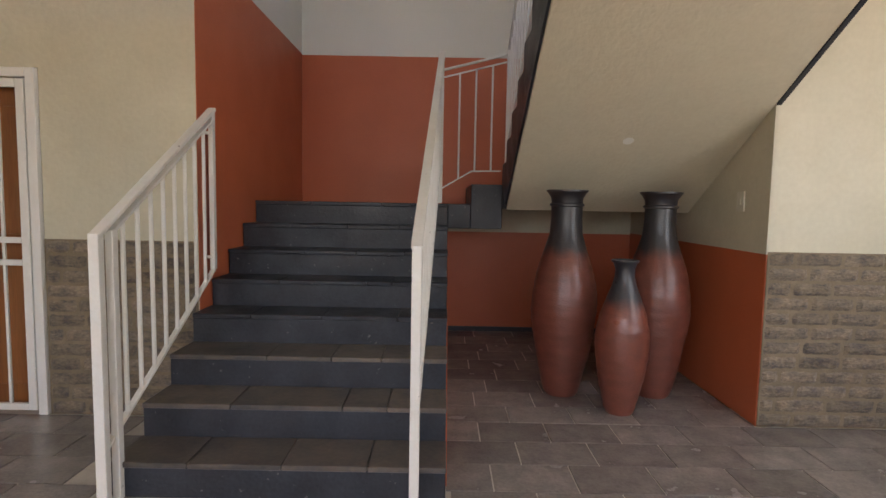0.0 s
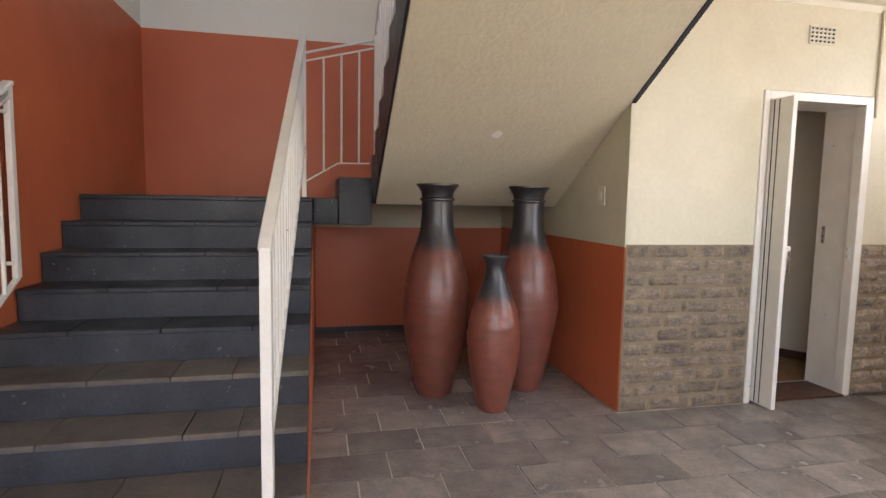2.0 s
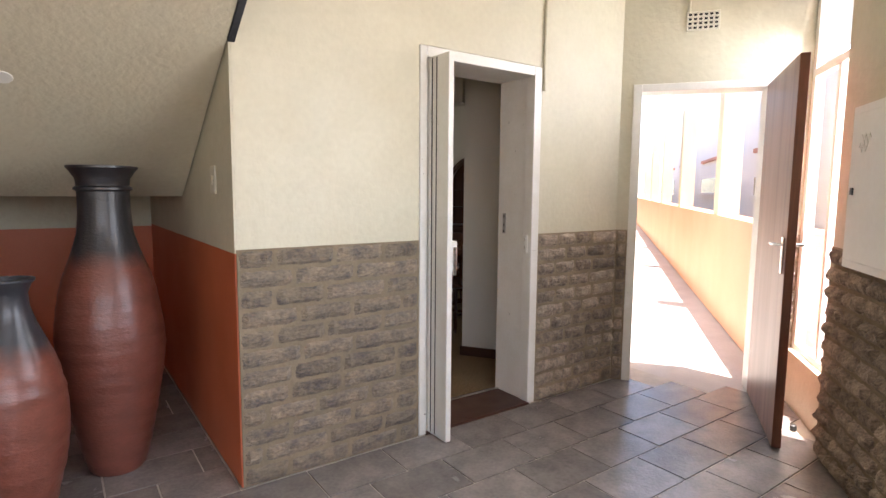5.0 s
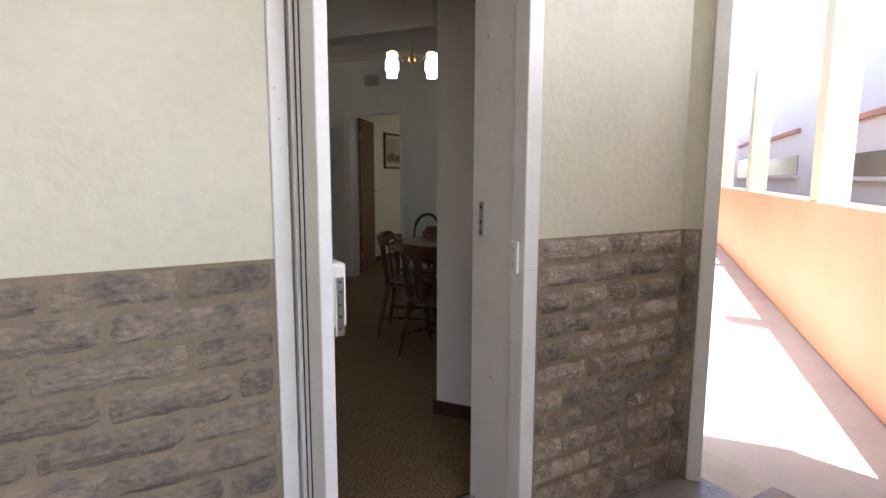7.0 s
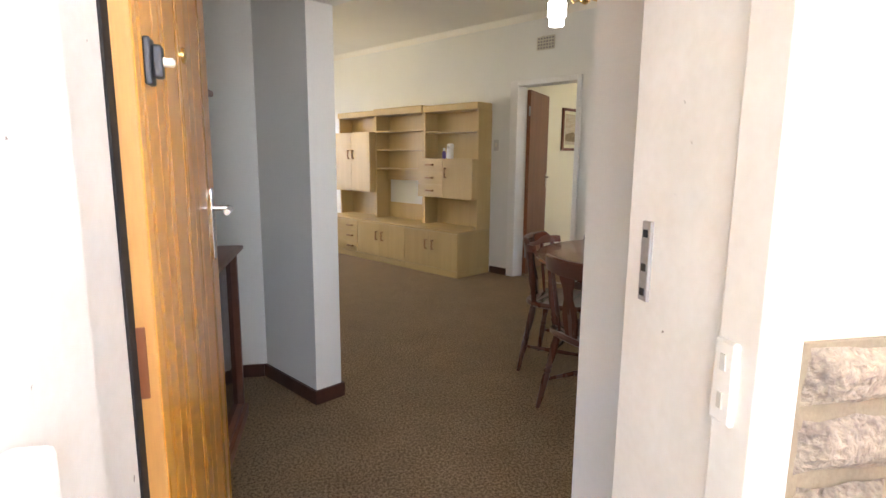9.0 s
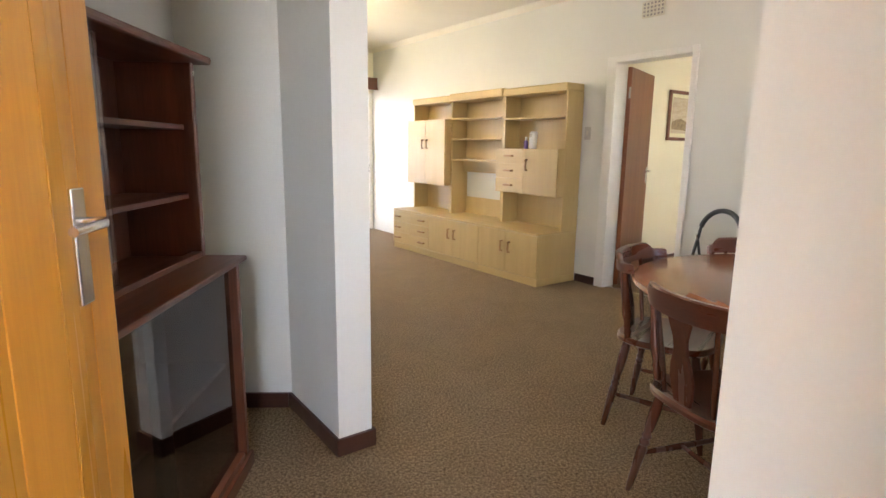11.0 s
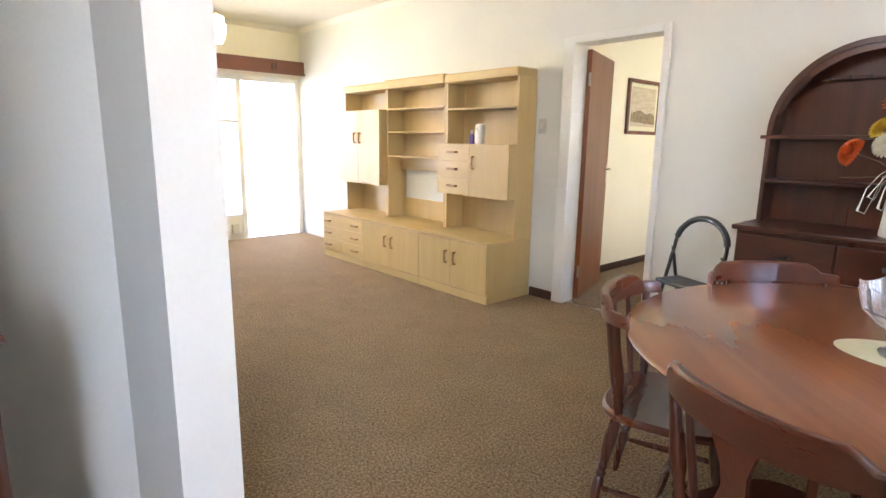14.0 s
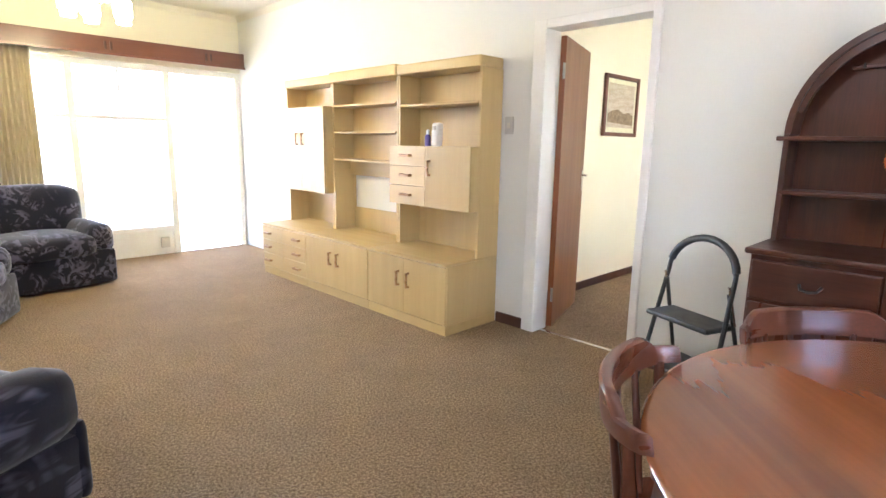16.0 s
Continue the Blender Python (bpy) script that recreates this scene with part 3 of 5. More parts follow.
railing("stair_railing", "white painted steel stair railing with thin balusters", pose(0, 0, 0),
        [(xr, 2.24, 0.0, 1.19, 0.045), (xr + 0.01, 2.33, 0.0, 1.20, 0.035), (xr, 3.39, low(3.39), top(3.39), 0.03)],
        [([(xr, 2.23, 1.175), (xr, 2.27, 1.20), (xr, 3.40, top(3.40))], 0.05, 0.022), ([(xr, 2.33, top(2.33) - 0.06), (xr, 3.39, top(3.39) - 0.06)], 0.03, 0.016),
         ([(xr, 2.26, 0.262), (xr, 3.39, low(3.39))], 0.03, 0.016), ([(xr - 0.035, 3.37, 0.98), (xr, 3.37, 0.98)], 0.02, 0.02), ([(xr - 0.035, 3.37, 1.74), (xr, 3.37, 1.74)], 0.02, 0.02)], bal)
# middle railing between the flight and the alcove
xm = lambda y: -0.108 + (y - 2.3) * 0.033
topm = lambda y: 1.165 + (y - 2.28) * 0.607
lowm = lambda y: 0.34 + (y - 2.28) * 0.607
railing("stair_railing", "white painted steel railing in the middle of the stairs", pose(0, 0, 0),
        [(-0.108, 2.28, 0.0, 1.16, 0.042), (-0.106, 2.37, 0.0, 1.20, 0.03), (xm(4.58), 4.58, 1.34, topm(4.58), 0.035)],
        [([(-0.108, 2.27, 1.15), (-0.108, 2.31, 1.183), (xm(4.6), 4.60, topm(4.60))], 0.05, 0.022), ([(xm(2.37), 2.37, topm(2.37) - 0.07), (xm(4.58), 4.58, topm(4.58) - 0.07)], 0.026, 0.016),
         ([(-0.108, 2.30, 0.36), (xm(4.58), 4.58, lowm(4.58))], 0.026, 0.016)],
        [(xm(y), y, lowm(y), topm(y) - 0.07) for y in [2.50 + 0.125 * k for k in range(16)]])
railing("landing_railing", "white railing across the landing between the flights", pose(0, 0, 0),
        [(0.515, 4.575, 1.60, 2.60, 0.03)],
        [([(-0.03, 4.60, 2.43), (0.50, 4.60, 2.565), (0.515, 4.57, 2.575)], 0.03, 0.016), ([(-0.03, 4.60, 2.37), (0.50, 4.60, 2.505)], 0.016, 0.012),
         ([(-0.02, 4.60, 1.465), (0.225, 4.60, 1.61), (0.47, 4.60, 1.615)], 0.014, 0.012)],
        [(0.115, 4.60, 1.545, 2.405), (0.25, 4.60, 1.61, 2.44), (0.385, 4.60, 1.615, 2.475)], 0.008)
railing("upper_railing", "white railing along the upper flight", pose(0, 0, 0),
        [(0.515, 1.98, 3.0, 4.0, 0.03)],
        [([(0.515, 4.56, 2.60), (0.515, 1.98, 2.60 + SL * 2.58)], 0.035, 0.018), ([(0.515, 4.56, 1.80), (0.515, 1.98, 1.80 + SL * 2.58)], 0.02, 0.014)],
        [(0.515, 4.45 - 0.14 * k, 1.80 + SL * (0.11 + 0.14 * k), 2.60 + SL * (0.11 + 0.14 * k)) for k in range(17)], 0.008)

# ---- tall clay vases ----
BIG = [(0.108, 0), (0.122, 0.02), (0.142, 0.10), (0.182, 0.28), (0.214, 0.46), (0.226, 0.60), (0.224, 0.70), (0.2195, 0.74), (0.213, 0.79), (0.200, 0.86), (0.195, 0.885), (0.172, 0.96), (0.138, 1.06), (0.115, 1.14), (0.106, 1.24), (0.106, 1.33),
       (0.118, 1.338), (0.118, 1.348), (0.106, 1.356), (0.110, 1.39), (0.132, 1.425), (0.143, 1.435), (0.143, 1.445), (0.128, 1.447), (0.100, 1.40), (0.09, 1.2)]
SMALL = [(0.082, 0), (0.094, 0.02), (0.112, 0.09), (0.148, 0.25), (0.166, 0.38), (0.170, 0.47), (0.163, 0.56), (0.158, 0.575), (0.140, 0.66), (0.108, 0.75), (0.078, 0.83), (0.062, 0.89), (0.060, 0.94), (0.072, 0.975), (0.086, 0.99), (0.086, 0.998), (0.075, 1.0), (0.055, 0.96), (0.05, 0.85)]
for x, y, prof, m_, lab, sc in ((0.862, 3.83, BIG, M_POT, "tall red-brown clay floor vase with a blackened neck", 1.0), (1.517, 3.83, BIG, M_POT, "tall red-brown clay floor vase near the alcove wall", 0.998),
                                (1.168, 3.475, SMALL, M_POT_S, "smaller red-brown clay vase standing before two taller ones", 1.0)):
    pot = thing("floor_vase", lab, "vase", pose(x, y, 0, 0, 0, 70 * x), "clay vases under the stairs")
    cut = next(k for k, q in enumerate(prof) if q[1] > prof[-1][1] * (0.78 if prof is BIG else 0.86))
    rings = []
    for (r0, z0), (r1, z1) in zip(prof[:cut], prof[1:cut + 1]):
        n_ = max(1, int(abs(z1 - z0) / 0.018))
        rings += [((r0 + (r1 - r0) * k / n_ + 0.0013 * math.sin((z0 + (z1 - z0) * k / n_) * 95 + 9 * x)) * sc, (z0 + (z1 - z0) * k / n_) * sc) for k in range(n_)]
    rings.append((prof[cut][0] * sc, prof[cut][1] * sc))
    part("body", lathe(rings, 56, 0.034), m_, pot, smooth=True)
    part("neck", lathe([(q * sc, z * sc) for q, z in prof[cut:]], 56, 0.018), m_, pot, "blackened flared neck", True)

# ---- fittings on the hall walls ----
sw = thing("light_switch", "ivory light switch plate on the alcove wall", "switch", pose(1.948, 3.59, 1.385))
part("plate", rbox(-0.010, 0.0, -0.045, 0.045, -0.065, 0.065, 0.004), M_IVORY, sw)
part("rocker", rbox(-0.016, -0.010, -0.012, 0.012, -0.022, 0.022, 0.002), M_IVORY, sw)


def air_brick(name, m, w, h, nx, nz, label, grey=M_IVORY, dark=M_SEAM_SHADE):
    """A pierced wall vent: frame, bars and a back whose colour stands in for the holes' shade; built facing -y."""
    t = thing(name, label, "vent", m)
    part("backing", rbox(-w / 2, w / 2, -0.004, -0.001, -h / 2, h / 2, 0.0005, 1), dark, t)
    for k in range(nz + 1):
        z = -h / 2 + h * k / nz
        part("bar", rbox(-w / 2 - 0.004, w / 2 + 0.004, -0.012, -0.003, z - 0.006, z + 0.006, 0.002, 1), grey, t)
    for k in range(nx + 1):
        x = -w / 2 + w * k / nx
        part("bar", rbox(x - 0.006, x + 0.006, -0.0115, -0.0035, -h / 2, h / 2, 0.002, 1), grey, t)
    return t


air_brick("air_vent", pose(3.31, FY, 2.46), 0.20, 0.105, 6, 4, "cream pierced air vent high on the hall wall")
air_brick("air_vent", CM @ pose(5.603, -0.655, 2.458, 0, 0, -90), 0.19, 0.11, 6, 4, "cream pierced air vent above the passage door")
tagged(part("conduit", tube([(3.79, FY - 0.012, 1.95), (3.79, FY - 0.012, HC - 0.02)], 0.010, 8), M_BEIGE, smooth=True), "painted conduit pipe running up from the door frame", "pipe")
tagged(part("conduit", tube([(*C(5.591, -0.57), 2.515), (*C(5.591, -0.57), HC - 0.02)], 0.008, 8), M_BEIGE, smooth=True), "short painted conduit above the vent", "pipe")

# ---- barred entrance beside the stairs ----
d2 = thing("door_2", "varnished panelled door behind a white steel security gate", "door", pose(-2.86, FY, 0))
tagged(d2, kind="structure")
for x0, x1, z0, z1 in ((0.40, 0.455, 0, 2.085), (-0.455, -0.40, 0, 2.085), (-0.40, 0.40, 2.03, 2.085)):
    part("door_frame", rbox(x0, x1, -0.03, 0.12, z0, z1, 0.004), M_GLOSS, d2)
leaf = part("door_leaf", rbox(-0.398, 0.398, 0.10, 0.14, 0.01, 2.028, 0.003), M_OLDDOOR, d2)
for x0, x1 in ((-0.31, -0.04), (0.06, 0.31)):
    for z0, z1 in ((0.15, 0.92), (1.10, 1.88)):
        part("panel", rbox(x0, x1, 0.088, 0.10, z0, z1, 0.006), M_OLDDOOR, leaf)
part("knocker", lathe([(0.012, 0), (0.03, 0.012), (0.022, 0.03), (0.028, 0.05), (0.008, 0.06)], 16), M_BRASS, leaf, "brass door knocker", True, pose(0.135, 0.088, 1.42, 90, 0, 0))
gate = part("gate_frame", rbox(0.345, 0.395, -0.035, -0.005, 0.03, 2.02, 0.004), M_GLOSS, d2)
for r in ((-0.395, -0.345, -0.035, -0.005, 0.03, 2.02), (-0.344, 0.344, -0.034, -0.006, 1.97, 2.02), (-0.344, 0.344, -0.034, -0.006, 0.03, 0.07), (-0.344, 0.344, -0.034, -0.006, 1.055, 1.09), (-0.344, 0.344, -0.034, -0.006, 0.92, 0.955)):
    part("gate_rail", rbox(*r, 0.003), M_GLOSS, d2)
for k in range(6):
    x = -0.295 + 0.105 * k
    part("gate_bar", rbox(x - 0.009, x + 0.009, -0.028, -0.012, 0.07, 1.97, 0.003), M_GLOSS, d2)
for z in (0.25, 1.02, 1.86):
    part("hinge", tube([(0.397, -0.045, z - 0.04), (0.397, -0.045, z + 0.04)], 0.008, 8), M_GLOSS, d2, smooth=True)

# ---- entrance of the flat ----
door1 = thing("door_1", "open orange pine door in a white steel frame with a folded-back security gate", "door", pose(0, 0, 0))
tagged(door1, kind="structure")
for r in ((2.893, 2.938, FY - 0.012, BY + 0.01, 0, 2.085), (3.71, 3.77, FY - 0.012, FY + 0.06, 0, 2.085), (3.72, 3.77, FY + 0.06, BY + 0.01, 0, 2.085), (2.938, 3.71, FY - 0.012, BY + 0.01, 2.03, 2.085)):
    part("door_frame", rbox(*r, 0.004), M_CHIP, door1)
part("threshold", rbox(2.938, 3.72, FY - 0.02, BY + 0.02, -0.03, 0.012, 0.004), M_SKIRT, door1, "worn dark threshold")
part("threshold_strip", rbox(2.938, 3.72, BY - 0.03, BY - 0.005, 0.012, 0.018, 0.002), M_STEEL, door1, "metal carpet strip")
g = part("security_gate", rbox(2.954, 2.988, 3.105, FY + 0.05, 0.01, 2.03, 0.005), M_CHIP, door1, "folded white security gate")
part("gate_channel", rbox(2.944, 2.954, 3.255, FY + 0.04, 0.02, 2.02, 0.002), M_CHIP, g)
for y in (3.205, 3.245):
    part("gate_gap", rbox(2.9525, 2.9545, y, y + 0.008, 0.02, 2.02, 0.0005, 1), M_SEAM_SHADE, g)
lk = part("gate_lock", rbox(2.986, 3.022, 3.108, 3.175, 0.925, 1.085, 0.008), M_CHIP, g, "white painted lock housing")
part("lock_case", rbox(2.99, 3.012, 3.100, 3.1085, 0.905, 1.055, 0.003), M_STEEL, lk, "steel lock case")
for z in (0.925, 0.955, 0.985, 1.015, 1.04):
    part("screw", lathe([(0.003, 0), (0.003, 0.0015), (0.001, 0.002)], 10), M_SEAM_SHADE, lk, "", True, pose(3.001, 3.1005, z, 90, 0, 0))
part("gate_catch", rbox(3.7025, 3.7115, FY + 0.018, FY + 0.056, 0.965, 1.075, 0.004), M_CHIP, door1, "painted gate catch")
for z in (0.985, 1.035):
    part("catch_slot", rbox(3.7005, 3.703, FY + 0.032, FY + 0.042, z, z + 0.022, 0.0008, 1), M_GREY, door1)
part("paint_crack", rbox(3.72, 3.767, FY - 0.0135, FY - 0.011, 0.979, 0.981, 0.0005, 1), M_GREY, door1)
part("strike_plate", rbox(3.714, 3.721, BY - 0.065, BY - 0.04, 1.07, 1.20, 0.002), M_ZINC, door1, "worn grey strike plate")
# near-black strip on the jamb, standing in for shade in the gap beside the leaf
part("door_gap_shade", rbox(2.937, 2.942, 3.553, 3.583, 0.012, 2.02, 0.001, 1), M_SEAM_SHADE, door1, "dark strip painted in for the shaded door gap")
for z in (1.085, 1.125, 1.18):
    part("strike_slot", rbox(3.712, 3.7145, BY - 0.058, BY - 0.047, z - 0.006, z + 0.006, 0.0005, 1), M_SEAM_SHADE, door1)
leaf = part("door_leaf", rbox(-0.044, -0.0042, 0.0, 0.86, 0.012, 2.02, 0.003), M_DOOR_EDGE, door1, "orange pine door leaf", m=pose(2.968, 3.585, 0, 0, 0, 5.4))
part("leaf_edge", rbox(-0.043, -0.001, -0.004, 0.0, 0.012, 2.02, 0.001, 1), M_DOOR_EDGE, leaf)
# dark sheet behind the leaf, its colour standing in for the shaded gap
part("leaf_gap_shade", rbox(-0.052, -0.045, -0.001, 0.84, 0.012, 2.02, 0.002, 1), M_SEAM_SHADE, leaf)
part("hinge_mortise", rbox(-0.030, -0.014, -0.0055, -0.0035, 0.94, 1.05, 0.001, 1), M_REDDOOR, leaf)
cuts = (0.0, 0.13, 0.185, 0.225, 0.36, 0.47, 0.555, 0.69, 0.775, 0.86)
for a, b in zip(cuts, cuts[1:]):
    part("board", rbox(-0.0045, 0.0, a + 0.0006, b - 0.0006, 0.012, 2.02, 0.0012, 1), M_DOOR, leaf)
bolt = part("night_latch", rbox(0.0, 0.010, 0.050, 0.084, 1.398, 1.466, 0.003), M_BLACK, leaf, "black night latch")
part("latch_body", rbox(0.010, 0.024, 0.056, 0.078, 1.408, 1.456, 0.004), M_BLACK, bolt)
part("latch_knob", lathe([(0.007, 0), (0.007, 0.014), (0.004, 0.017)], 14), M_IVORY, bolt, "", True, pose(0.023, 0.067, 1.432, 0, 90, 0))
part("peephole", lathe([(0.016, 0), (0.016, 0.005), (0.008, 0.008)], 18), M_BRASS, leaf, "brass peephole", True, pose(0.0, 0.425, 1.50, 0, 90, 0))


def lever(parent, m, mirror=1):
    """A plate with a lever handle, built facing +x, the lever along -y."""
    pl = part("handle_plate", rbox(0, 0.008, -0.02, 0.02, -0.11, 0.085, 0.003), M_STEEL, parent, "chrome handle plate", m=m)
    part("lever", tube([(0.008, 0, 0.03), (0.045, 0, 0.03), (0.052, -0.02 * mirror, 0.03), (0.05, -0.11 * mirror, 0.028)], 0.008, 10), M_STEEL, pl, smooth=True)


lever(leaf, pose(0.0, 0.755, 1.125))
lever(leaf, pose(-0.053, 0.755, 1.125, 0, 0, 180), -1)

# ---- end of the hall and the open passage ----
PX = 5.603
setting("wall_passage", M_BEIGE, [(PX, PX + 0.16, -0.247, 0.0, 0, 2.9), (PX, PX + 0.16, -1.098, -0.247, 2.065, 2.9), (PX, PX + 0.16, -1.35, -1.098, 0, 2.9)], "beige wall with the passage door", "wall", CM)
pf = thing("door_3", "brown wooden passage door standing open", "door", CM)
tagged(pf, kind="structure")
for r in ((PX - 0.012, PX + 0.17, -0.302, -0.245, 0, 2.07), (PX - 0.012, PX + 0.17, -1.10, -1.06, 0, 2.07), (PX - 0.012, PX + 0.17, -1.06, -0.302, 2.02, 2.07)):
    part("door_frame", rbox(*r, 0.004), M_CHIP, pf)
leaf = part("door_leaf", rbox(-0.88, 0, -0.022, 0.022, 0.012, 2.03, 0.003), M_PASSDOOR, pf, m=pose(PX - 0.012, -1.075, 0, 0, 0, -4.5))
for s in (0.022, -0.022):
    pl = part("handle_plate", rbox(-0.835, -0.795, min(s, s * 1.4), max(s, s * 1.4), 0.93, 1.12, 0.002), M_STEEL, leaf, "steel handle plate")
    part("lever", tube([(-0.815, s, 1.08), (-0.815, s * 3, 1.08), (-0.775, s * 3.1, 1.08), (-0.715, s * 3.0, 1.078)], 0.008, 8), M_STEEL, pl, smooth=True)
tagged(part("door_stop", lathe([(0.018, 0), (0.018, 0.03), (0.012, 0.035)], 12), M_BLACK, smooth=True, m=CM @ pose(5.02, -1.17, 0)), "small black rubber door stop on the floor", "door stop")
# the gap from x 2.2 to 3.8 is unseen, opened for the east lamp
setting("wall_meter", M_BEIGE, [(3.80, 4.75, -1.45, -1.20, 0, 2.9), (2.2, 3.80, -1.45, -1.20, 0, 1.0), (2.2, 3.80, -1.45, -1.20, 2.55, 2.9)], "beige wall above rough stone facing", "wall", CM)
# unseen overhang, added to block the sun from the hall floor
setting("eave", M_CEIL, [(1.9, 3.9, -2.3, -1.455, 2.56, 2.64)], "unseen cream eave added to keep the sun out", "eave", CM)
setting("window_sill", M_BEIGE, [(4.75, PX, -1.40, -1.26, 0, 0.34)], "low beige sill under the side window", "sill", CM)
wn1 = thing("window_1", "tall white framed side window beside the passage door", "window", CM)
tagged(wn1, kind="structure")
for r in ((4.75, 4.80, -1.36, -1.30, 0.34, HC), (5.545, 5.60, -1.36, -1.30, 0.34, HC), (4.80, 5.545, -1.36, -1.30, 2.06, 2.11), (5.16, 5.20, -1.355, -1.305, 0.34, 2.06), (4.80, 5.545, -1.36, -1.30, 0.34, 0.38)):
    part("window_frame", rbox(*r, 0.004), M_GLOSS, wn1)
p = part("pane", rbox(4.80, 5.545, -1.333, -1.328, 0.38, HC - 0.01, 0.001, 1), M_GLASS, wn1)
p.visible_shadow = False
eb = thing("meter_box", "white painted steel meter box on the stone faced wall", "meter box", CM @ pose(4.14, -1.17, 1.37))
part("body", rbox(-0.25, 0.25, 0.0, 0.055, -0.345, 0.345, 0.004), M_GLOSS, eb)
dr = part("door", rbox(-0.215, 0.215, 0.055, 0.064, -0.31, 0.31, 0.003), M_GLOSS, eb)
part("latch", rbox(0.165, 0.19, 0.064, 0.07, -0.03, 0.0, 0.001, 1), M_BLACK, dr)
for k, (a, z) in enumerate(((0.09, 0.20), (0.11, 0.165))):
    part("scrawl", tube([(a - 0.05 + 0.012 * j, 0.0645, z + 0.022 * math.sin(j * 2.1 + k)) for j in range(8)], 0.0016, 5), M_GREY, dr)

setting("passage_floor", M_PAVE, [(4.9, 32, -1.6, 0.0, -0.2, -0.008)], "pale stone paving of the open passage", "floor", CM)
setting("passage_parapet", M_PEACH, [(PX + 0.165, 32, -1.51, -1.25, 0, 1.10)], "peach painted passage parapet", "parapet", CM)
setting("passage_wall", M_BEIGE, [(PX + 0.16, 6.45, -0.05, 0.12, 0, 2.9), (6.45, 8.2, -0.05, 0.12, 0, 0.9), (6.45, 8.2, -0.05, 0.12, 2.15, 2.9), (8.2, 32, -0.05, 0.12, 0, 2.9)], "cream passage wall", "wall", CM)
# outer edge cut back so that the sun reaches the paving
setting("passage_ceiling", M_CEIL, [(PX + 0.16, 32, -0.45, 0.12, 2.75, 2.95)], "cream passage ceiling", "ceiling", CM)
for x in (8.45, 12.0, 15.6, 19.2, 22.8):
    tagged(part("post", rbox(x - 0.13, x + 0.13, -1.49, -1.27, 1.10, 2.75, 0.01), M_YELLOW, m=CM), "yellow painted passage pillar on the parapet", "pillar", "passage pillars")
ob = thing("outbuilding", "white rendered neighbouring building with narrow dark windows", "building", CM)
part("wall", rbox(7.0, 32, -5.6, -2.7, 0, 5.8, 0.02), M_OUT, ob)
part("roof", rbox(6.8, 32.2, -5.7, -2.45, 5.8, 5.95, 0.02), M_ROOF, ob, "pale pink roof edge")
for x0, x1, z0, z1 in ((11.1, 13.2, 1.31, 1.64), (16.1, 19.5, 1.34, 1.74), (22.3, 24.9, 1.28, 1.86), (27.0, 29.5, 1.28, 1.86)):
    w_ = part("window", rbox(x0, x1, -2.705, -2.69, z0, z1, 0.004), M_WINDARK, ob)
    part("window_sill", rbox(x0 - 0.05, x1 + 0.05, -2.70, -2.62, z0 - 0.06, z0 - 0.005, 0.004), M_OUT, w_)
    part("lintel", rbox(x0, x1, -2.70, -2.64, z1 + 0.45, z1 + 0.53, 0.004), M_LEDGE, w_, "pale red ledge")
bm = bmesh.new()
box(bm, -900, 900, -900, 900, -0.5, -0.22)
tagged(part("ground", bm, M_GROUND), "open ground around the building, paled to bounce light", "ground", kind="structure")


# ---- the flat: floor, walls, ceiling ----
FC = 2.74
OUT = [(2.2, BY + 0.002), (4.50, BY + 0.002), L(5.73, 0.42), L(9.14, 0.42), L(9.14, 8.68), L(3.98, 8.68), (-1.7, 9.35), (-1.7, 6.06), (2.2, 6.06)]
slab("floor_flat", M_CARPET, OUT, -0.2, 0.0, "brown flecked wall-to-wall carpet", "carpet")
slab("ceiling_flat", M_CEIL, OUT, FC, FC + 0.15, "white painted ceiling of the flat", "ceiling")
WX = 9.0
DL, DR = 3.385, 4.088
setting("wall_north", M_WHITE, [(WX, WX + 0.14, 0.42, DL, 0, FC), (WX, WX + 0.14, DR, 8.68, 0, FC), (WX, WX + 0.14, DL, DR, 2.05, FC)], "white painted living room wall", "wall", LM)
setting("wall_partition", M_WHITE, [(5.69, 5.845, 2.86, 3.44, 0, FC), (5.745, 5.90, 0.40, 1.355, 0, FC), (5.70, 5.86, 1.36, 2.86, 2.03, FC)], "white wall end and header between vestibule and living room", "wall", LM)
setting("wall_vestibule", M_WHITE, [(-1.7, 2.94, 6.0, 6.14, 0, FC), (2.22, 2.36, BY, 6.0, 0, FC)], "white vestibule walls", "wall")
setting("wall_dining", M_WHITE, [(5.88, 6.9, 0.27, 0.42, 0, FC), (7.7, WX, 0.27, 0.42, 0, FC), (6.9, 7.7, 0.27, 0.42, 0, 0.95), (6.9, 7.7, 0.27, 0.42, 2.1, FC)], "white dining room wall", "wall", LM)
setting("wall_west_room", M_WHITE, [(-1.85, -1.7, 6.04, 9.8, 0, FC)], "white living room end wall", "wall")
WY = 8.55
setting("wall_window", M_CREAM, [(3.98, WX, WY, WY + 0.13, 2.10, FC), (3.98, 5.2, WY, WY + 0.13, 0, 2.10)], "cream wall above the balcony window", "wall", LM)
setting("baseboard", M_SKIRT, [(WX - 0.014, WX, DR + 0.105, 4.43, 0, 0.075), (WX - 0.014, WX, 2.68, DL - 0.05, 0, 0.075), (5.676, 5.69, 2.846, 3.43, 0, 0.075), (5.676, 5.859, 2.846, 2.86, 0, 0.075),
                               (5.845, 5.859, 2.846, 3.44, 0, 0.075), (5.731, 5.745, 0.42, 1.369, 0, 0.075), (5.731, 5.914, 1.355, 1.369, 0, 0.075), (5.90, 5.914, 0.43, 1.369, 0, 0.075)], "dark wooden skirting board", "skirting", LM)
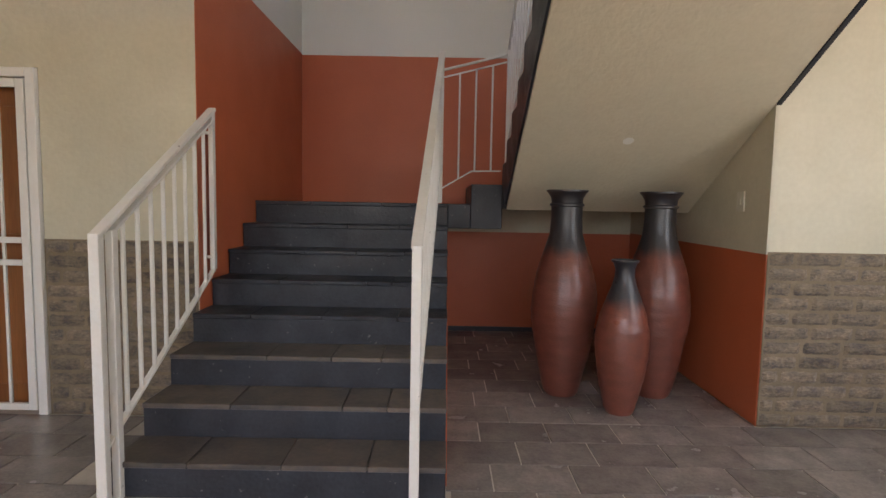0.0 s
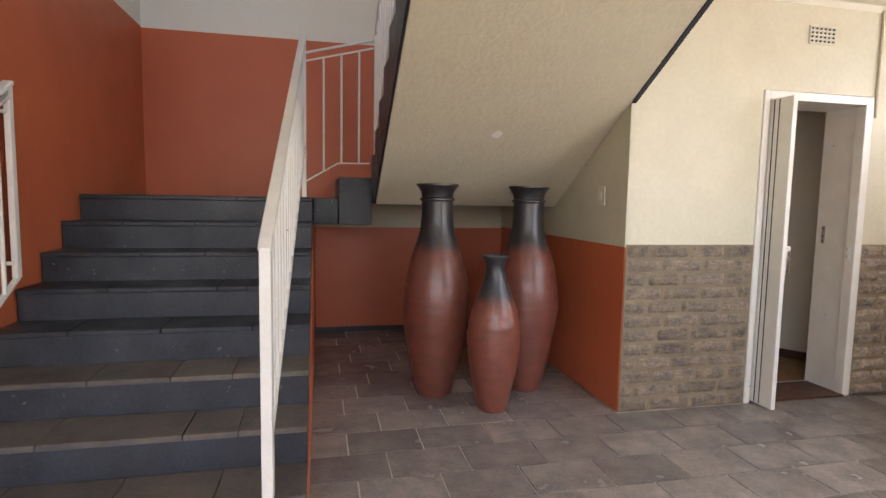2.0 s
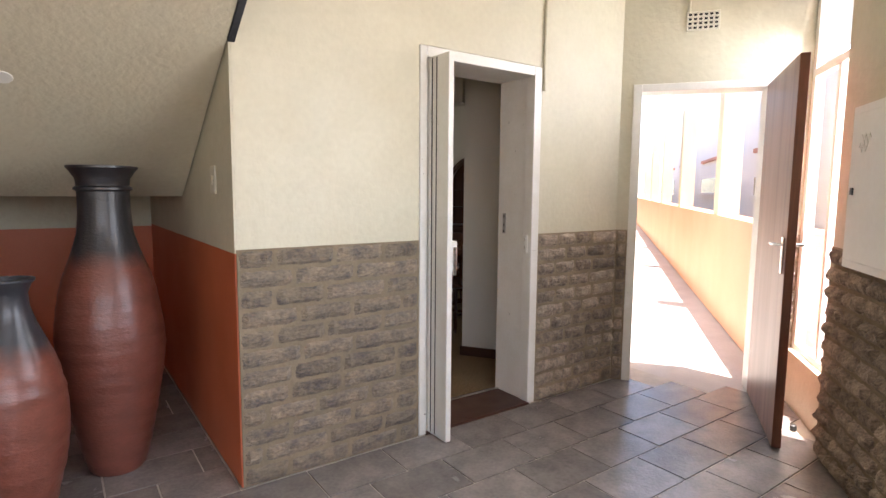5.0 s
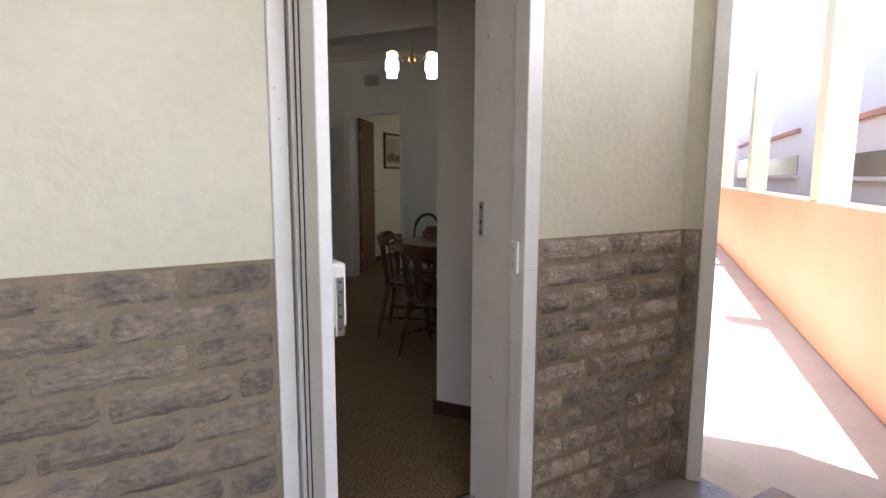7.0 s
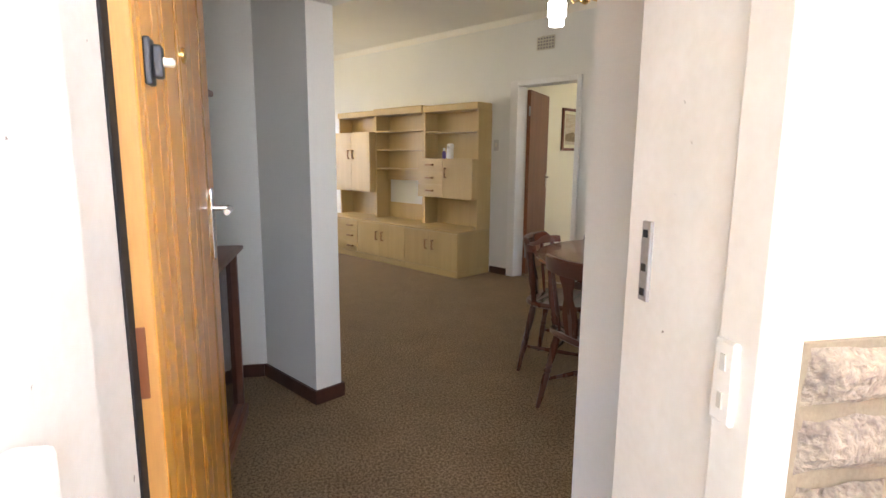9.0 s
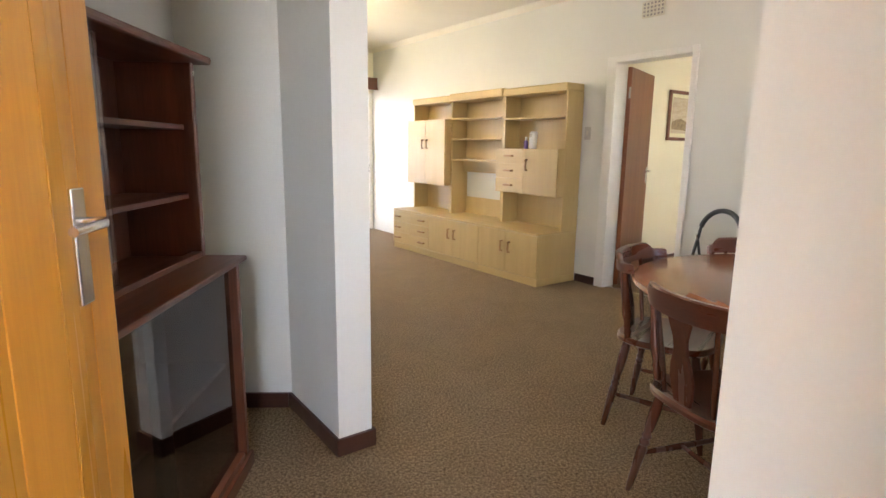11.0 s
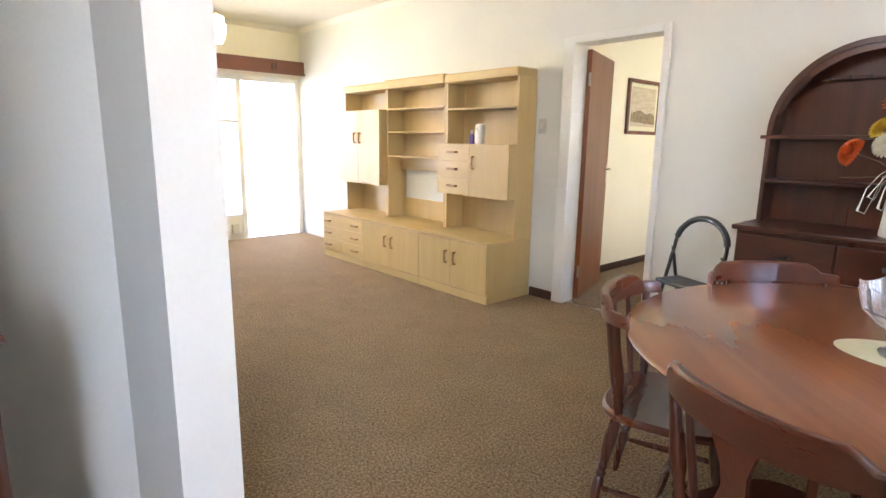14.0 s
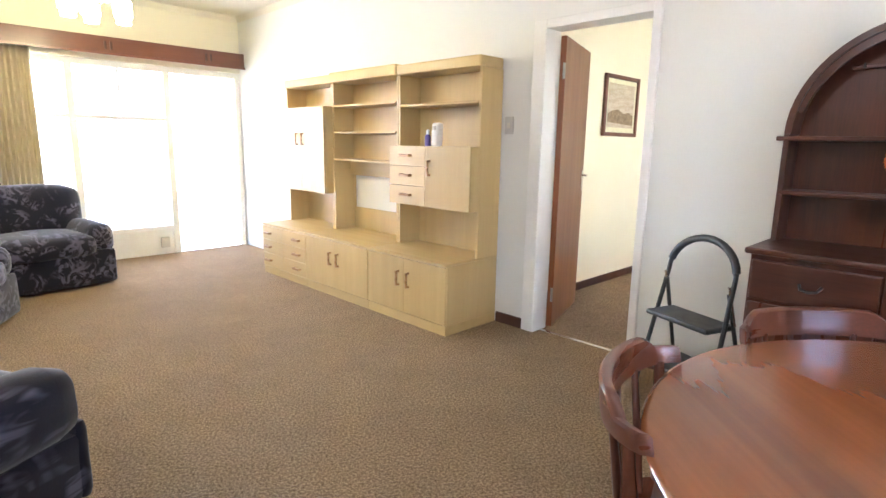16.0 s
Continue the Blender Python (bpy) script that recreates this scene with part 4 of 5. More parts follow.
setting("baseboard_vestibule", M_SKIRT, [(2.36, 2.80, 5.986, 6.0, 0, 0.075), (2.36, 2.374, 3.6, 5.986, 0, 0.075)], "dark wooden skirting in the vestibule", "skirting")
bm = bmesh.new()
for a, b in (((WX, 0.43), (WX, 8.54)), ((8.99, WY), (4.0, WY))):
    p, q = LM @ Vector((*a, FC - 0.03)), LM @ Vector((*b, FC - 0.03))
    sweep(bm, [p, q], [(0.0, -0.03), (-0.045, 0.028), (0.0, 0.028)])
tagged(part("cornice_flat", bm, M_CEIL), "white cornice along the ceiling", "cornice", kind="structure")

# inner passage behind the living room door
setting("floor_inner", M_CARPET, [(9.14, 12.0, 2.6, 4.62, -0.2, -0.002)], "brown carpet of the inner passage", "carpet", LM)
setting("wall_inner", M_CREAM, [(9.14, 11.9, 4.52, 4.64, 0, 2.6), (11.76, 11.9, 2.6, 4.52, 0, 2.6), (9.14, 10.7, 2.5, 2.62, 0, 2.6), (11.7, 11.9, 2.5, 2.62, 0, 2.6), (10.7, 11.7, 2.5, 2.62, 0, 0.9), (10.7, 11.7, 2.5, 2.62, 2.1, 2.6)], "cream inner passage walls", "wall", LM)
setting("ceiling_inner", M_CEIL, [(9.14, 11.9, 2.5, 4.64, 2.6, 2.75)], "cream inner passage ceiling", "ceiling", LM)
setting("baseboard_inner", M_SKIRT, [(9.16, 11.76, 4.506, 4.52, 0, 0.07), (11.746, 11.76, 2.62, 4.506, 0, 0.07)], "dark skirting of the inner passage", "skirting", LM)
d4 = thing("door_4", "red-brown veneered door standing open into the inner passage", "door", LM)
tagged(d4, kind="structure")
for r in ((WX - 0.02, WX + 0.15, DR, DR + 0.10, 0, 2.10), (WX - 0.02, WX + 0.15, DL - 0.05, DL, 0, 2.10), (WX - 0.02, WX + 0.15, DL, DR, 2.045, 2.10)):
    part("door_frame", rbox(*r, 0.006), M_GLOSS, d4)
leaf = part("door_leaf", rbox(0, 0.73, -0.04, 0, 0.012, 2.025, 0.003), M_REDDOOR, d4, m=pose(WX + 0.155, DR + 0.004, 0, 0, 0, 18.5))
for z in (0.25, 1.8):
    part("hinge", tube([(-0.012, -0.035, z - 0.05), (-0.012, -0.035, z + 0.05)], 0.009, 8), M_ZINC, leaf, smooth=True)
pl = part("handle_plate", rbox(0.655, 0.69, -0.047, -0.040, 0.96, 1.12, 0.002), M_STEEL, leaf, "steel handle plate")
part("lever", tube([(0.672, -0.047, 1.08), (0.672, -0.085, 1.08), (0.60, -0.088, 1.08)], 0.008, 8), M_STEEL, pl, smooth=True)
part("carpet_strip", rbox(WX + 0.06, WX + 0.09, DL, DR, 0.0, 0.005, 0.002, 1), M_STEEL, d4, "metal carpet strip")
pc = thing("framed_picture", "sepia landscape print in a brown wooden frame", "picture", LM @ pose(10.82, 4.518, 1.68))
for r in ((-0.32, -0.285, -0.03, 0, -0.275, 0.275), (0.285, 0.32, -0.03, 0, -0.275, 0.275), (-0.285, 0.285, -0.03, 0, 0.24, 0.275), (-0.285, 0.285, -0.03, 0, -0.275, -0.24)):
    part("frame", rbox(*r, 0.005), M_CABWOOD_Y, pc)
part("mount", rbox(-0.284, 0.284, -0.012, -0.004, -0.239, 0.239, 0.001, 1), M_MAT, pc)
pr = part("print", rbox(-0.245, 0.245, -0.015, -0.012, -0.195, 0.2, 0.0005, 1), M_PAPER, pc)
bm = bmesh.new()
prism(bm, [(-0.24, -0.15), (0.24, -0.17), (0.24, -0.08), (0.15, -0.05), (0.05, -0.065), (-0.06, -0.03), (-0.15, -0.04), (-0.24, -0.07)], -0.0165, -0.0152, 1)
part("painted_hills", bm, M_HILLS, pr)
air_brick("air_vent", LM @ pose(WX, 3.77, 2.44, 0, 0, -90), 0.20, 0.12, 6, 4, "cream pierced air vent above the inner door", M_IVORY, M_ZINC)
sw = thing("light_switch", "grey light switch beside the wall unit", "switch", LM @ pose(WX, 4.375, 1.44))
part("plate", rbox(-0.010, 0.0, -0.037, 0.037, -0.06, 0.06, 0.004), M_GREY, sw)
part("rocker", rbox(-0.014, -0.010, -0.012, 0.012, -0.02, 0.02, 0.002), M_IVORY, sw)

# ---- dining window onto the passage ----
w3 = thing("window_3", "white framed dining window onto the open passage", "window", LM)
tagged(w3, kind="structure")
for r in ((6.9, 6.95, 0.36, 0.41, 0.95, 2.10), (7.65, 7.7, 0.36, 0.41, 0.95, 2.10), (6.95, 7.65, 0.36, 0.41, 0.95, 1.0), (6.95, 7.65, 0.36, 0.41, 2.05, 2.10), (7.28, 7.32, 0.365, 0.405, 1.0, 2.05)):
    part("window_frame", rbox(*r, 0.004), M_GLOSS, w3)
for x0, x1 in ((6.95, 7.28), (7.32, 7.65)):
    p = part("pane", rbox(x0, x1, 0.383, 0.387, 1.0, 2.05, 0.001, 1), M_GLASS, w3)
    p.visible_shadow = False

# ---- balcony window ----
w2 = thing("window_2", "white framed balcony window with a glazed door, glaring daylight outside", "window", LM)
tagged(w2, kind="structure")
Y1, Y2 = WY + 0.02, WY + 0.09
for r in ((8.93, 8.99, Y1, Y2, 0.0, 2.095), (8.12, 8.19, Y1, Y2, 0.0, 2.095), (7.20, 7.27, Y1, Y2, 0.0, 2.095), (6.2, 6.26, Y1, Y2, 0.0, 2.095), (5.2, 5.27, Y1, Y2, 0, 2.095), (5.27, 8.93, Y1, Y2, 2.03, 2.095),
          (5.27, 8.12, Y1, Y2, 1.50, 1.545), (5.27, 8.12, Y1, Y2, 0.27, 0.33), (7.66, 7.69, Y1, Y2, 1.545, 2.03)):
    part("window_frame", rbox(*r, 0.005), M_GLOSS, w2)
part("lower_panel", rbox(5.27, 8.12, Y1 + 0.01, Y2 - 0.01, 0.0, 0.27, 0.003), M_GLOSS, w2, "white lower panel")
for x0, x1 in ((7.27, 8.12), (6.26, 7.20), (5.27, 6.2), (8.19, 8.93)):
    for z0, z1 in (((0.33, 1.50), (1.545, 2.03)) if x1 < 8.5 else ((0.02, 2.03),)):
        p = part("pane", rbox(x0, x1, WY + 0.05, WY + 0.055, z0, z1, 0.001, 1), M_GLASS, w2)
        p.visible_shadow = False
part("door_handle", tube([(8.90, Y1, 0.90), (8.90, Y1 - 0.04, 0.90), (8.90, Y1 - 0.04, 1.02), (8.90, Y1, 1.02)], 0.008, 8), M_BLACK, w2, smooth=True)
part("bottom_track", rbox(8.19, 8.93, Y1 - 0.03, Y2, 0.0, 0.014, 0.002, 1), M_STEEL, w2)
pm = thing("pelmet", "dark wooden curtain pelmet over the balcony window", "pelmet", LM)
part("front_board", rbox(4.2, 8.985, WY - 0.16, WY - 0.135, 2.135, 2.305, 0.004), M_PELMET, pm)
part("top_board", rbox(4.2, 8.985, WY - 0.134, WY - 0.002, 2.287, 2.305, 0.003), M_PELMET, pm)
part("lower_rail", rbox(4.2, 8.99, WY - 0.175, WY - 0.16, 2.13, 2.155, 0.003), M_PELMET, pm)
for x in (5.4, 6.5, 7.55, 8.55):
    for d in (-0.02, 0.03):
        part("bracket", rbox(x + d, x + d + 0.022, WY - 0.178, WY - 0.16, 2.18, 2.26, 0.004), M_SKIRT, pm)


def curtain(x0, x1):
    t = bmesh.new()
    n = 60
    rows = []
    for z in (2.13, 1.4, 0.7, 0.04):
        rows.append([t.verts.new((x0 + (x1 - x0) * k / n, WY - 0.08 + 0.035 * math.sin(k * 0.85 + 0.3 * z), z)) for k in range(n + 1)])
    for a, b in zip(rows, rows[1:]):
        for k in range(n):
            t.faces.new((a[k], a[k + 1], b[k + 1], b[k]))
    ob = part("curtain", t, M_CURTAIN, smooth=True, m=LM)
    so = ob.modifiers.new("thickness", "SOLIDIFY")
    so.thickness = 0.004
    return tagged(ob, "pleated beige curtain drawn aside at the window", "curtain")


curtain(6.55, 6.93)
tagged(part("wall_socket", rbox(7.97, 8.06, WY - 0.002, WY + 0.028, 0.08, 0.20, 0.004), M_GREY, m=LM), "white wall socket on the window panel", "socket")
# outside the window: a bright rendered balcony
setting("balcony_floor", M_PAVE, [(4.5, 12, 8.68, 11.5, -0.2, -0.02)], "pale paved balcony", "floor", LM)
# unseen slab, added so that less sky light enters the living room
setting("balcony_sky_blocker", M_OUT, [(4.5, 12, 8.68, 11.65, 2.45, 2.6)], "unseen white slab added to cut sky light over the balcony", "roof", LM)
setting("balcony_wall", M_OUT, [(4.5, 12, 11.5, 11.65, 0, 1.0)], "white balcony parapet", "wall", LM)


# ---- wall unit of three sections ----
def pull(parent, x, y, z, upright, w=0.10):
    """A bronze loop handle on a front that faces -x."""
    a, b = ((y, z - w / 2), (y, z + w / 2)) if upright else ((y - w / 2, z), (y + w / 2, z))
    part("handle", bar([(x, a[0], a[1]), (x - 0.024, a[0], a[1]), (x - 0.026, (a[0] + b[0]) / 2, (a[1] + b[1]) / 2), (x - 0.024, b[0], b[1]), (x, b[0], b[1])], 0.017, 0.019), M_HANDLE, parent, "bronze loop handle", True)


GU = "sections of the wall unit"
BX, TX, KX = 8.45, 8.765, WX - 0.012
Y3 = (4.435, 5.303, 6.225, 7.04)


def base_unit(y0, y1, drawers, label):
    t = thing("cabinet", label, "cabinet", LM, GU)
    part("carcass", rbox(BX + 0.022, KX, y0 + 0.003, y1 - 0.003, 0.07, 0.487, 0.003), M_OAK, t)
    part("plinth", rbox(BX + 0.008, KX, y0 + 0.003, y1 - 0.003, 0.0, 0.07, 0.002), M_OAK_Y, t)
    part("worktop", rbox(BX - 0.004, KX, y0 + 0.001, y1 - 0.001, 0.487, 0.507, 0.006), M_OAK_Y, t)
    mid = (y0 + y1) / 2
    for a, b in ((y0 + 0.005, mid - 0.0015), (mid + 0.0015, y1 - 0.005)):
        if drawers:
            for k in range(3):
                z0 = 0.078 + 0.135 * k
                f = part("drawer_front", rbox(BX, BX + 0.02, a, b, z0, z0 + 0.132, 0.002), M_OAK_Y, t)
                pull(f, BX, (a + b) / 2 + (0.08 if a > mid else -0.06), z0 + 0.066, False)
        else:
            f = part("door", rbox(BX, BX + 0.02, a, b, 0.078, 0.482, 0.002), M_OAK, t)
            pull(f, BX, mid - 0.055 if a < mid else mid + 0.055, 0.33, True)
    return t


base_unit(Y3[0], Y3[1], False, "light oak veneer base cabinet with two doors and a worktop")
base_unit(Y3[1], Y3[2], False, "light oak veneer base cabinet with two doors and a worktop")
base_unit(Y3[2], Y3[3], True, "light oak veneer base cabinet with six small drawers")


def top_unit(y0, y1, kind, label):
    t = thing("shelf_unit", label, "shelf", LM, GU)
    z0, z1 = 0.507, 1.82
    part("side_panel", rbox(TX, KX, y0 + 0.002, y0 + 0.024, z0, z1, 0.002), M_OAK, t)
    part("side_panel", rbox(TX, KX, y1 - 0.024, y1 - 0.002, z0, z1, 0.002), M_OAK, t)
    if kind == "middle":
        part("back_panel", rbox(KX - 0.01, KX, y0 + 0.024, y1 - 0.024, z0, 0.708, 0.001, 1), M_OAK, t)
        part("back_panel", rbox(KX - 0.01, KX, y0 + 0.024, y1 - 0.024, 1.008, z1, 0.001, 1), M_OAK, t)
        part("back_panel", rbox(KX - 0.01, KX, y1 - 0.045, y1 - 0.024, 0.708, 1.008, 0.001, 1), M_OAK, t)
        part("fascia", rbox(KX - 0.05, KX - 0.011, y0 + 0.024, y1 - 0.024, 1.008, 1.14, 0.002), M_OAK_Y, t)
    else:
        part("back_panel", rbox(KX - 0.01, KX, y0 + 0.024, y1 - 0.024, z0, z1, 0.001, 1), M_OAK, t)
    lift = 0.012 if kind == "middle" else 0.0
    part("cornice", rbox(TX - 0.025 - lift, KX, y0 + 0.001, y1 - 0.001, 1.82, 1.895 + lift, 0.012), M_OAK_Y, t)
    shelves = {"middle": (1.63, 1.40, 1.16), "right": (1.60,), "left": ()}[kind]
    for z in shelves:
        part("shelf", rbox(TX - 0.012, KX - 0.01, y0 + 0.024, y1 - 0.024, z - 0.018, z, 0.004), M_OAK_Y, t)
    if kind != "middle":
        a, b = y0 + 0.004, y1 - 0.004
        q0, q1 = (0.842, 1.62) if kind == "left" else (0.842, 1.288)
        bx = 8.67
        cupboard = part("cupboard", rbox(bx + 0.022, KX - 0.011, a, b, q0, q1, 0.003), M_OAK, t)
        mid = (a + b) / 2
        if kind == "left":
            for c, d in ((a, mid - 0.0015), (mid + 0.0015, b)):
                f = part("door", rbox(bx, bx + 0.02, c, d, q0, q1, 0.002), M_OAK, cupboard)
            pull(cupboard, bx, mid - 0.05, 1.33, True)
            pull(cupboard, bx, mid + 0.05, 1.33, True)
        else:
            cut = b - 0.41
            part("door", rbox(bx, bx + 0.02, a, cut - 0.0015, q0, q1, 0.002), M_OAK, cupboard)
            pull(cupboard, bx, cut - 0.05, 1.13, True)
            h = (q1 - q0) / 3
            for k in range(3):
                part("drawer_front", rbox(bx, bx + 0.02, cut + 0.0015, b, q0 + h * k + 0.002, q0 + h * (k + 1) - 0.002, 0.002), M_OAK_Y, cupboard)
                pull(cupboard, bx, (cut + b) / 2, q0 + h * (k + 0.52), False)
    return t


top_unit(Y3[0], Y3[1], "right", "light oak veneer shelf unit with a drop-front cupboard and drawers")
top_unit(Y3[1], Y3[2], "middle", "light oak veneer shelf unit with three shelves and an open back")
top_unit(Y3[2], Y3[3], "left", "light oak veneer shelf unit with a two-door cupboard")
af = thing("air_freshener", "white air freshener dispenser on the wall unit", "dispenser", LM @ pose(8.76, 4.86, 1.288))
bm = rbox(-0.03, 0.03, -0.038, 0.038, 0, 0.17, 0.018, 3)
for v in bm.verts:
    v.co.x += 0.12 * max(0, v.co.z - 0.09)
part("body", bm, M_GLOSS, af, smooth=True)
part("spout", rbox(-0.036, -0.02, -0.014, 0.014, 0.115, 0.145, 0.004), M_GREY, af)
bt = thing("spray_bottle", "small purple spray bottle beside the dispenser", "bottle", LM @ pose(8.74, 4.935, 1.288))
part("body", lathe([(0.02, 0), (0.022, 0.005), (0.022, 0.07), (0.012, 0.085)], 16), M_PURPLE, bt, smooth=True)
part("cap", lathe([(0.012, 0.085), (0.012, 0.115), (0.008, 0.12)], 14), M_GLOSS, bt, smooth=True)

# ---- arched dresser ----
hd = thing("dresser", "dark mahogany dresser with an arched open shelf top", "dresser", LM)
HA, HB = 1.672, 2.657
HM = (HA + HB) / 2
FX = 8.525
part("carcass", rbox(FX + 0.035, WX - 0.012, HA + 0.02, HB - 0.02, 0.06, 0.855, 0.004), M_DARKWOOD, hd)
part("plinth", rbox(FX + 0.02, WX - 0.012, HA + 0.01, HB - 0.01, 0.0, 0.075, 0.004), M_DARKWOOD_X, hd)
part("top", rbox(FX, WX - 0.012, HA, HB, 0.855, 0.882, 0.008), M_DARKWOOD_X, hd, "polished mahogany top")
for a, b in ((HA + 0.03, HM - 0.004), (HM + 0.004, HB - 0.03)):
    f = part("drawer", rbox(FX + 0.018, FX + 0.036, a, b, 0.655, 0.830, 0.006), M_DARKWOOD_X, hd)
    for c in ((a + b) / 2,):
        part("handle", tube([(FX + 0.018, c - 0.04, 0.75), (FX - 0.005, c - 0.03, 0.735), (FX - 0.008, c, 0.728), (FX - 0.005, c + 0.03, 0.735), (FX + 0.018, c + 0.04, 0.75)], 0.007, 8), M_BLACK, f, "black drop handle", True)
    d_ = part("door", rbox(FX + 0.018, FX + 0.036, a, b, 0.09, 0.640, 0.005), M_DARKWOOD, hd)
    part("panel", rbox(FX + 0.010, FX + 0.019, a + 0.07, b - 0.07, 0.16, 0.57, 0.008), M_CHAIR, d_)
RAD, RZ = 0.468, 1.375
arch = [(HM + RAD * math.cos(a), RZ + RAD * math.sin(a)) for a in [math.pi * k / 28 for k in range(29)]]
outer = [(HM + RAD, 0.882)] + arch + [(HM - RAD, 0.882)]
bm = bmesh.new()
prism(bm, outer, WX - 0.03, WX - 0.014, 0)
part("back_panel", bm, M_DARKWOOD, hd)
bm = bmesh.new()
ins = [(HM + (RAD - 0.028) * math.cos(a), RZ + (RAD - 0.028) * math.sin(a)) for a in [math.pi * k / 28 for k in range(29)]]
for k in range(28):
    prism(bm, [arch[k], arch[k + 1], ins[k + 1], ins[k]], 8.81, WX - 0.03, 0)
bmesh.ops.remove_doubles(bm, verts=bm.verts, dist=1e-5)
part("arch", bm, M_DARKWOOD_X, hd)
bm = bmesh.new()
low_arc = [(HM + (RAD - 0.028 - 0.035 * abs(math.sin(1.5 * a)) ** 0.5) * math.cos(a), RZ + (RAD - 0.028 - 0.035 * abs(math.sin(1.5 * a)) ** 0.5) * math.sin(a)) for a in [math.pi * k / 28 for k in range(29)]]
for k in range(2, 26):
    prism(bm, [ins[k], ins[k + 1], low_arc[k + 1], low_arc[k]], 8.825, 8.84, 0)
part("scalloped_trim", bm, M_DARKWOOD_X, hd)
for y in (HM + RAD - 0.025, HM - RAD):
    part("side", rbox(8.81, WX - 0.03, y, y + 0.025, 0.882, RZ, 0.004), M_DARKWOOD, hd)
for z, e in ((1.366, 0.03), (1.122, 0.0)):
    part("shelf", rbox(8.80, WX - 0.03, HM - RAD + 0.002 - e, HM + RAD - 0.002 + e, z - 0.02, z, 0.005), M_DARKWOOD_X, hd)
part("rail", rbox(8.93, WX - 0.03, HM - 0.27, HM + 0.27, 1.655, 1.672, 0.003), M_DARKWOOD_X, hd)
for k in range(6):
    part("hook", tube([(8.93, HM - 0.22 + 0.088 * k, 1.66), (8.905, HM - 0.22 + 0.088 * k, 1.655), (8.90, HM - 0.22 + 0.088 * k, 1.675)], 0.004, 6), M_BLACK, hd, smooth=True)

# flower arrangement on the dresser
fv = thing("flower_vase", "cream ceramic jug with orange, yellow and white artificial flowers", "vase", LM @ pose(8.70, 1.975, 0.882))
part("jug", lathe([(0.062, 0), (0.066, 0.01), (0.060, 0.10), (0.050, 0.22), (0.046, 0.30), (0.05, 0.34), (0.045, 0.342), (0.04, 0.28)], 28), M_CERAMIC, fv, smooth=True)
for z in (0.12, 0.17, 0.22):
    part("dot", lathe([(0.011, 0), (0.011, 0.004), (0.004, 0.006)], 10), M_SEAM_SHADE, fv, "", True, pose(-0.055 + 0.05 * (z - 0.12), 0.028, z, 0, -90, -25))
rib = bmesh.new()
for y, d, z0 in ((0.03, 0.05, 0.14), (0.055, 0.075, 0.19), (0.08, 0.085, 0.12)):
    sweep(rib, [(-0.055, 0.02, 0.35), (-0.085, y, 0.30), (-0.088, y + d * 0.5, 0.23), (-0.08, y + d * 0.8, z0), (-0.074, y + d * 0.45, z0 - 0.012), (-0.078, y + d * 0.15, z0 + 0.07), (-0.07, y - 0.01, 0.29)],
          [(-0.006, -0.0006), (0.006, -0.0006), (0.006, 0.0006), (-0.006, 0.0006)])
part("ribbon", rib, M_RIBBON, fv)


def bloom(parent, p, r, material, layers=7):
    """A dense round flower head: petals all over the front of a ball."""
    bm = bmesh.new()
    for s in range(layers):
        th = radians(100 - 15 * s)
        n = max(6, int(24 * math.sin(th)))
        for k in range(n):
            a = 2 * math.pi * (k + 0.5 * (s % 2)) / n
            out = Vector((math.sin(th) * math.cos(a), math.sin(th) * math.sin(a), math.cos(th) * 0.75))
            side = Vector((-math.sin(a), math.cos(a), 0))
            lift = out.cross(side) * 0.06 * r
            w = r * 0.13
            vs = [out * r * u + side * w * v + lift * b for u, v, b in ((0.25, 0.3, 0), (0.7, 1.0, 1), (0.95, 0.75, 0), (1.03, 0.0, -1), (0.95, -0.75, 0), (0.7, -1.0, 1), (0.25, -0.3, 0))]
            bm.faces.new([bm.verts.new(v) for v in vs])
    d = Vector(p) - Vector((0, 0, 0.30))
    return part("flower", bm, material, parent, m=Matrix.Translation(p) @ d.to_track_quat("Z", "Y").to_matrix().to_4x4())


for p, r, mt in (((-0.10, 0.20, 0.40), 0.055, M_PETAL_O), ((-0.06, 0.09, 0.51), 0.055, M_PETAL_Y), ((-0.11, 0.05, 0.44), 0.062, M_PETAL_W), ((-0.05, 0.05, 0.63), 0.06, M_PETAL_O), ((-0.07, -0.06, 0.56), 0.055, M_PETAL_O),
                 ((-0.08, -0.10, 0.42), 0.055, M_PETAL_Y), ((0.0, -0.12, 0.62), 0.05, M_PETAL_W), ((-0.02, -0.03, 0.75), 0.05, M_PETAL_W), ((-0.05, -0.20, 0.45), 0.055, M_PETAL_O)):
    bloom(fv, p, r * 1.28, mt)
    part("stem", tube([(0, 0, 0.28), (p[0] * 0.5, p[1] * 0.5, (0.28 + p[2]) / 2 + 0.02), p], 0.003, 5), M_TWIG, fv)
random.seed(5)
for k in range(12):
    z_ = random.uniform(0.26, 0.84)
    e = Vector((-0.06 + random.uniform(-0.08, 0.03), random.uniform(-0.28, 0.30) * (1.15 - 0.9 * z_), z_))
    part("twig", tube([(0, 0, 0.30), (e.x * 0.5, e.y * 0.4, 0.3 + (e.z - 0.3) * 0.6), e], 0.0022, 5), M_TWIG, fv)
    if k % 2:
        part("bud", lathe([(0.0, -0.012), (0.012, -0.004), (0.013, 0.006), (0.0, 0.014)], 8, caps=False), M_PETAL_Y, fv, "", True, Matrix.Translation(e))

# ---- dining table ----
TC = (7.27, 1.66)
tb = thing("dining_table", "round polished mahogany dining table on a turned pedestal", "table", LM @ pose(*TC, 0, 0, 0, 47))
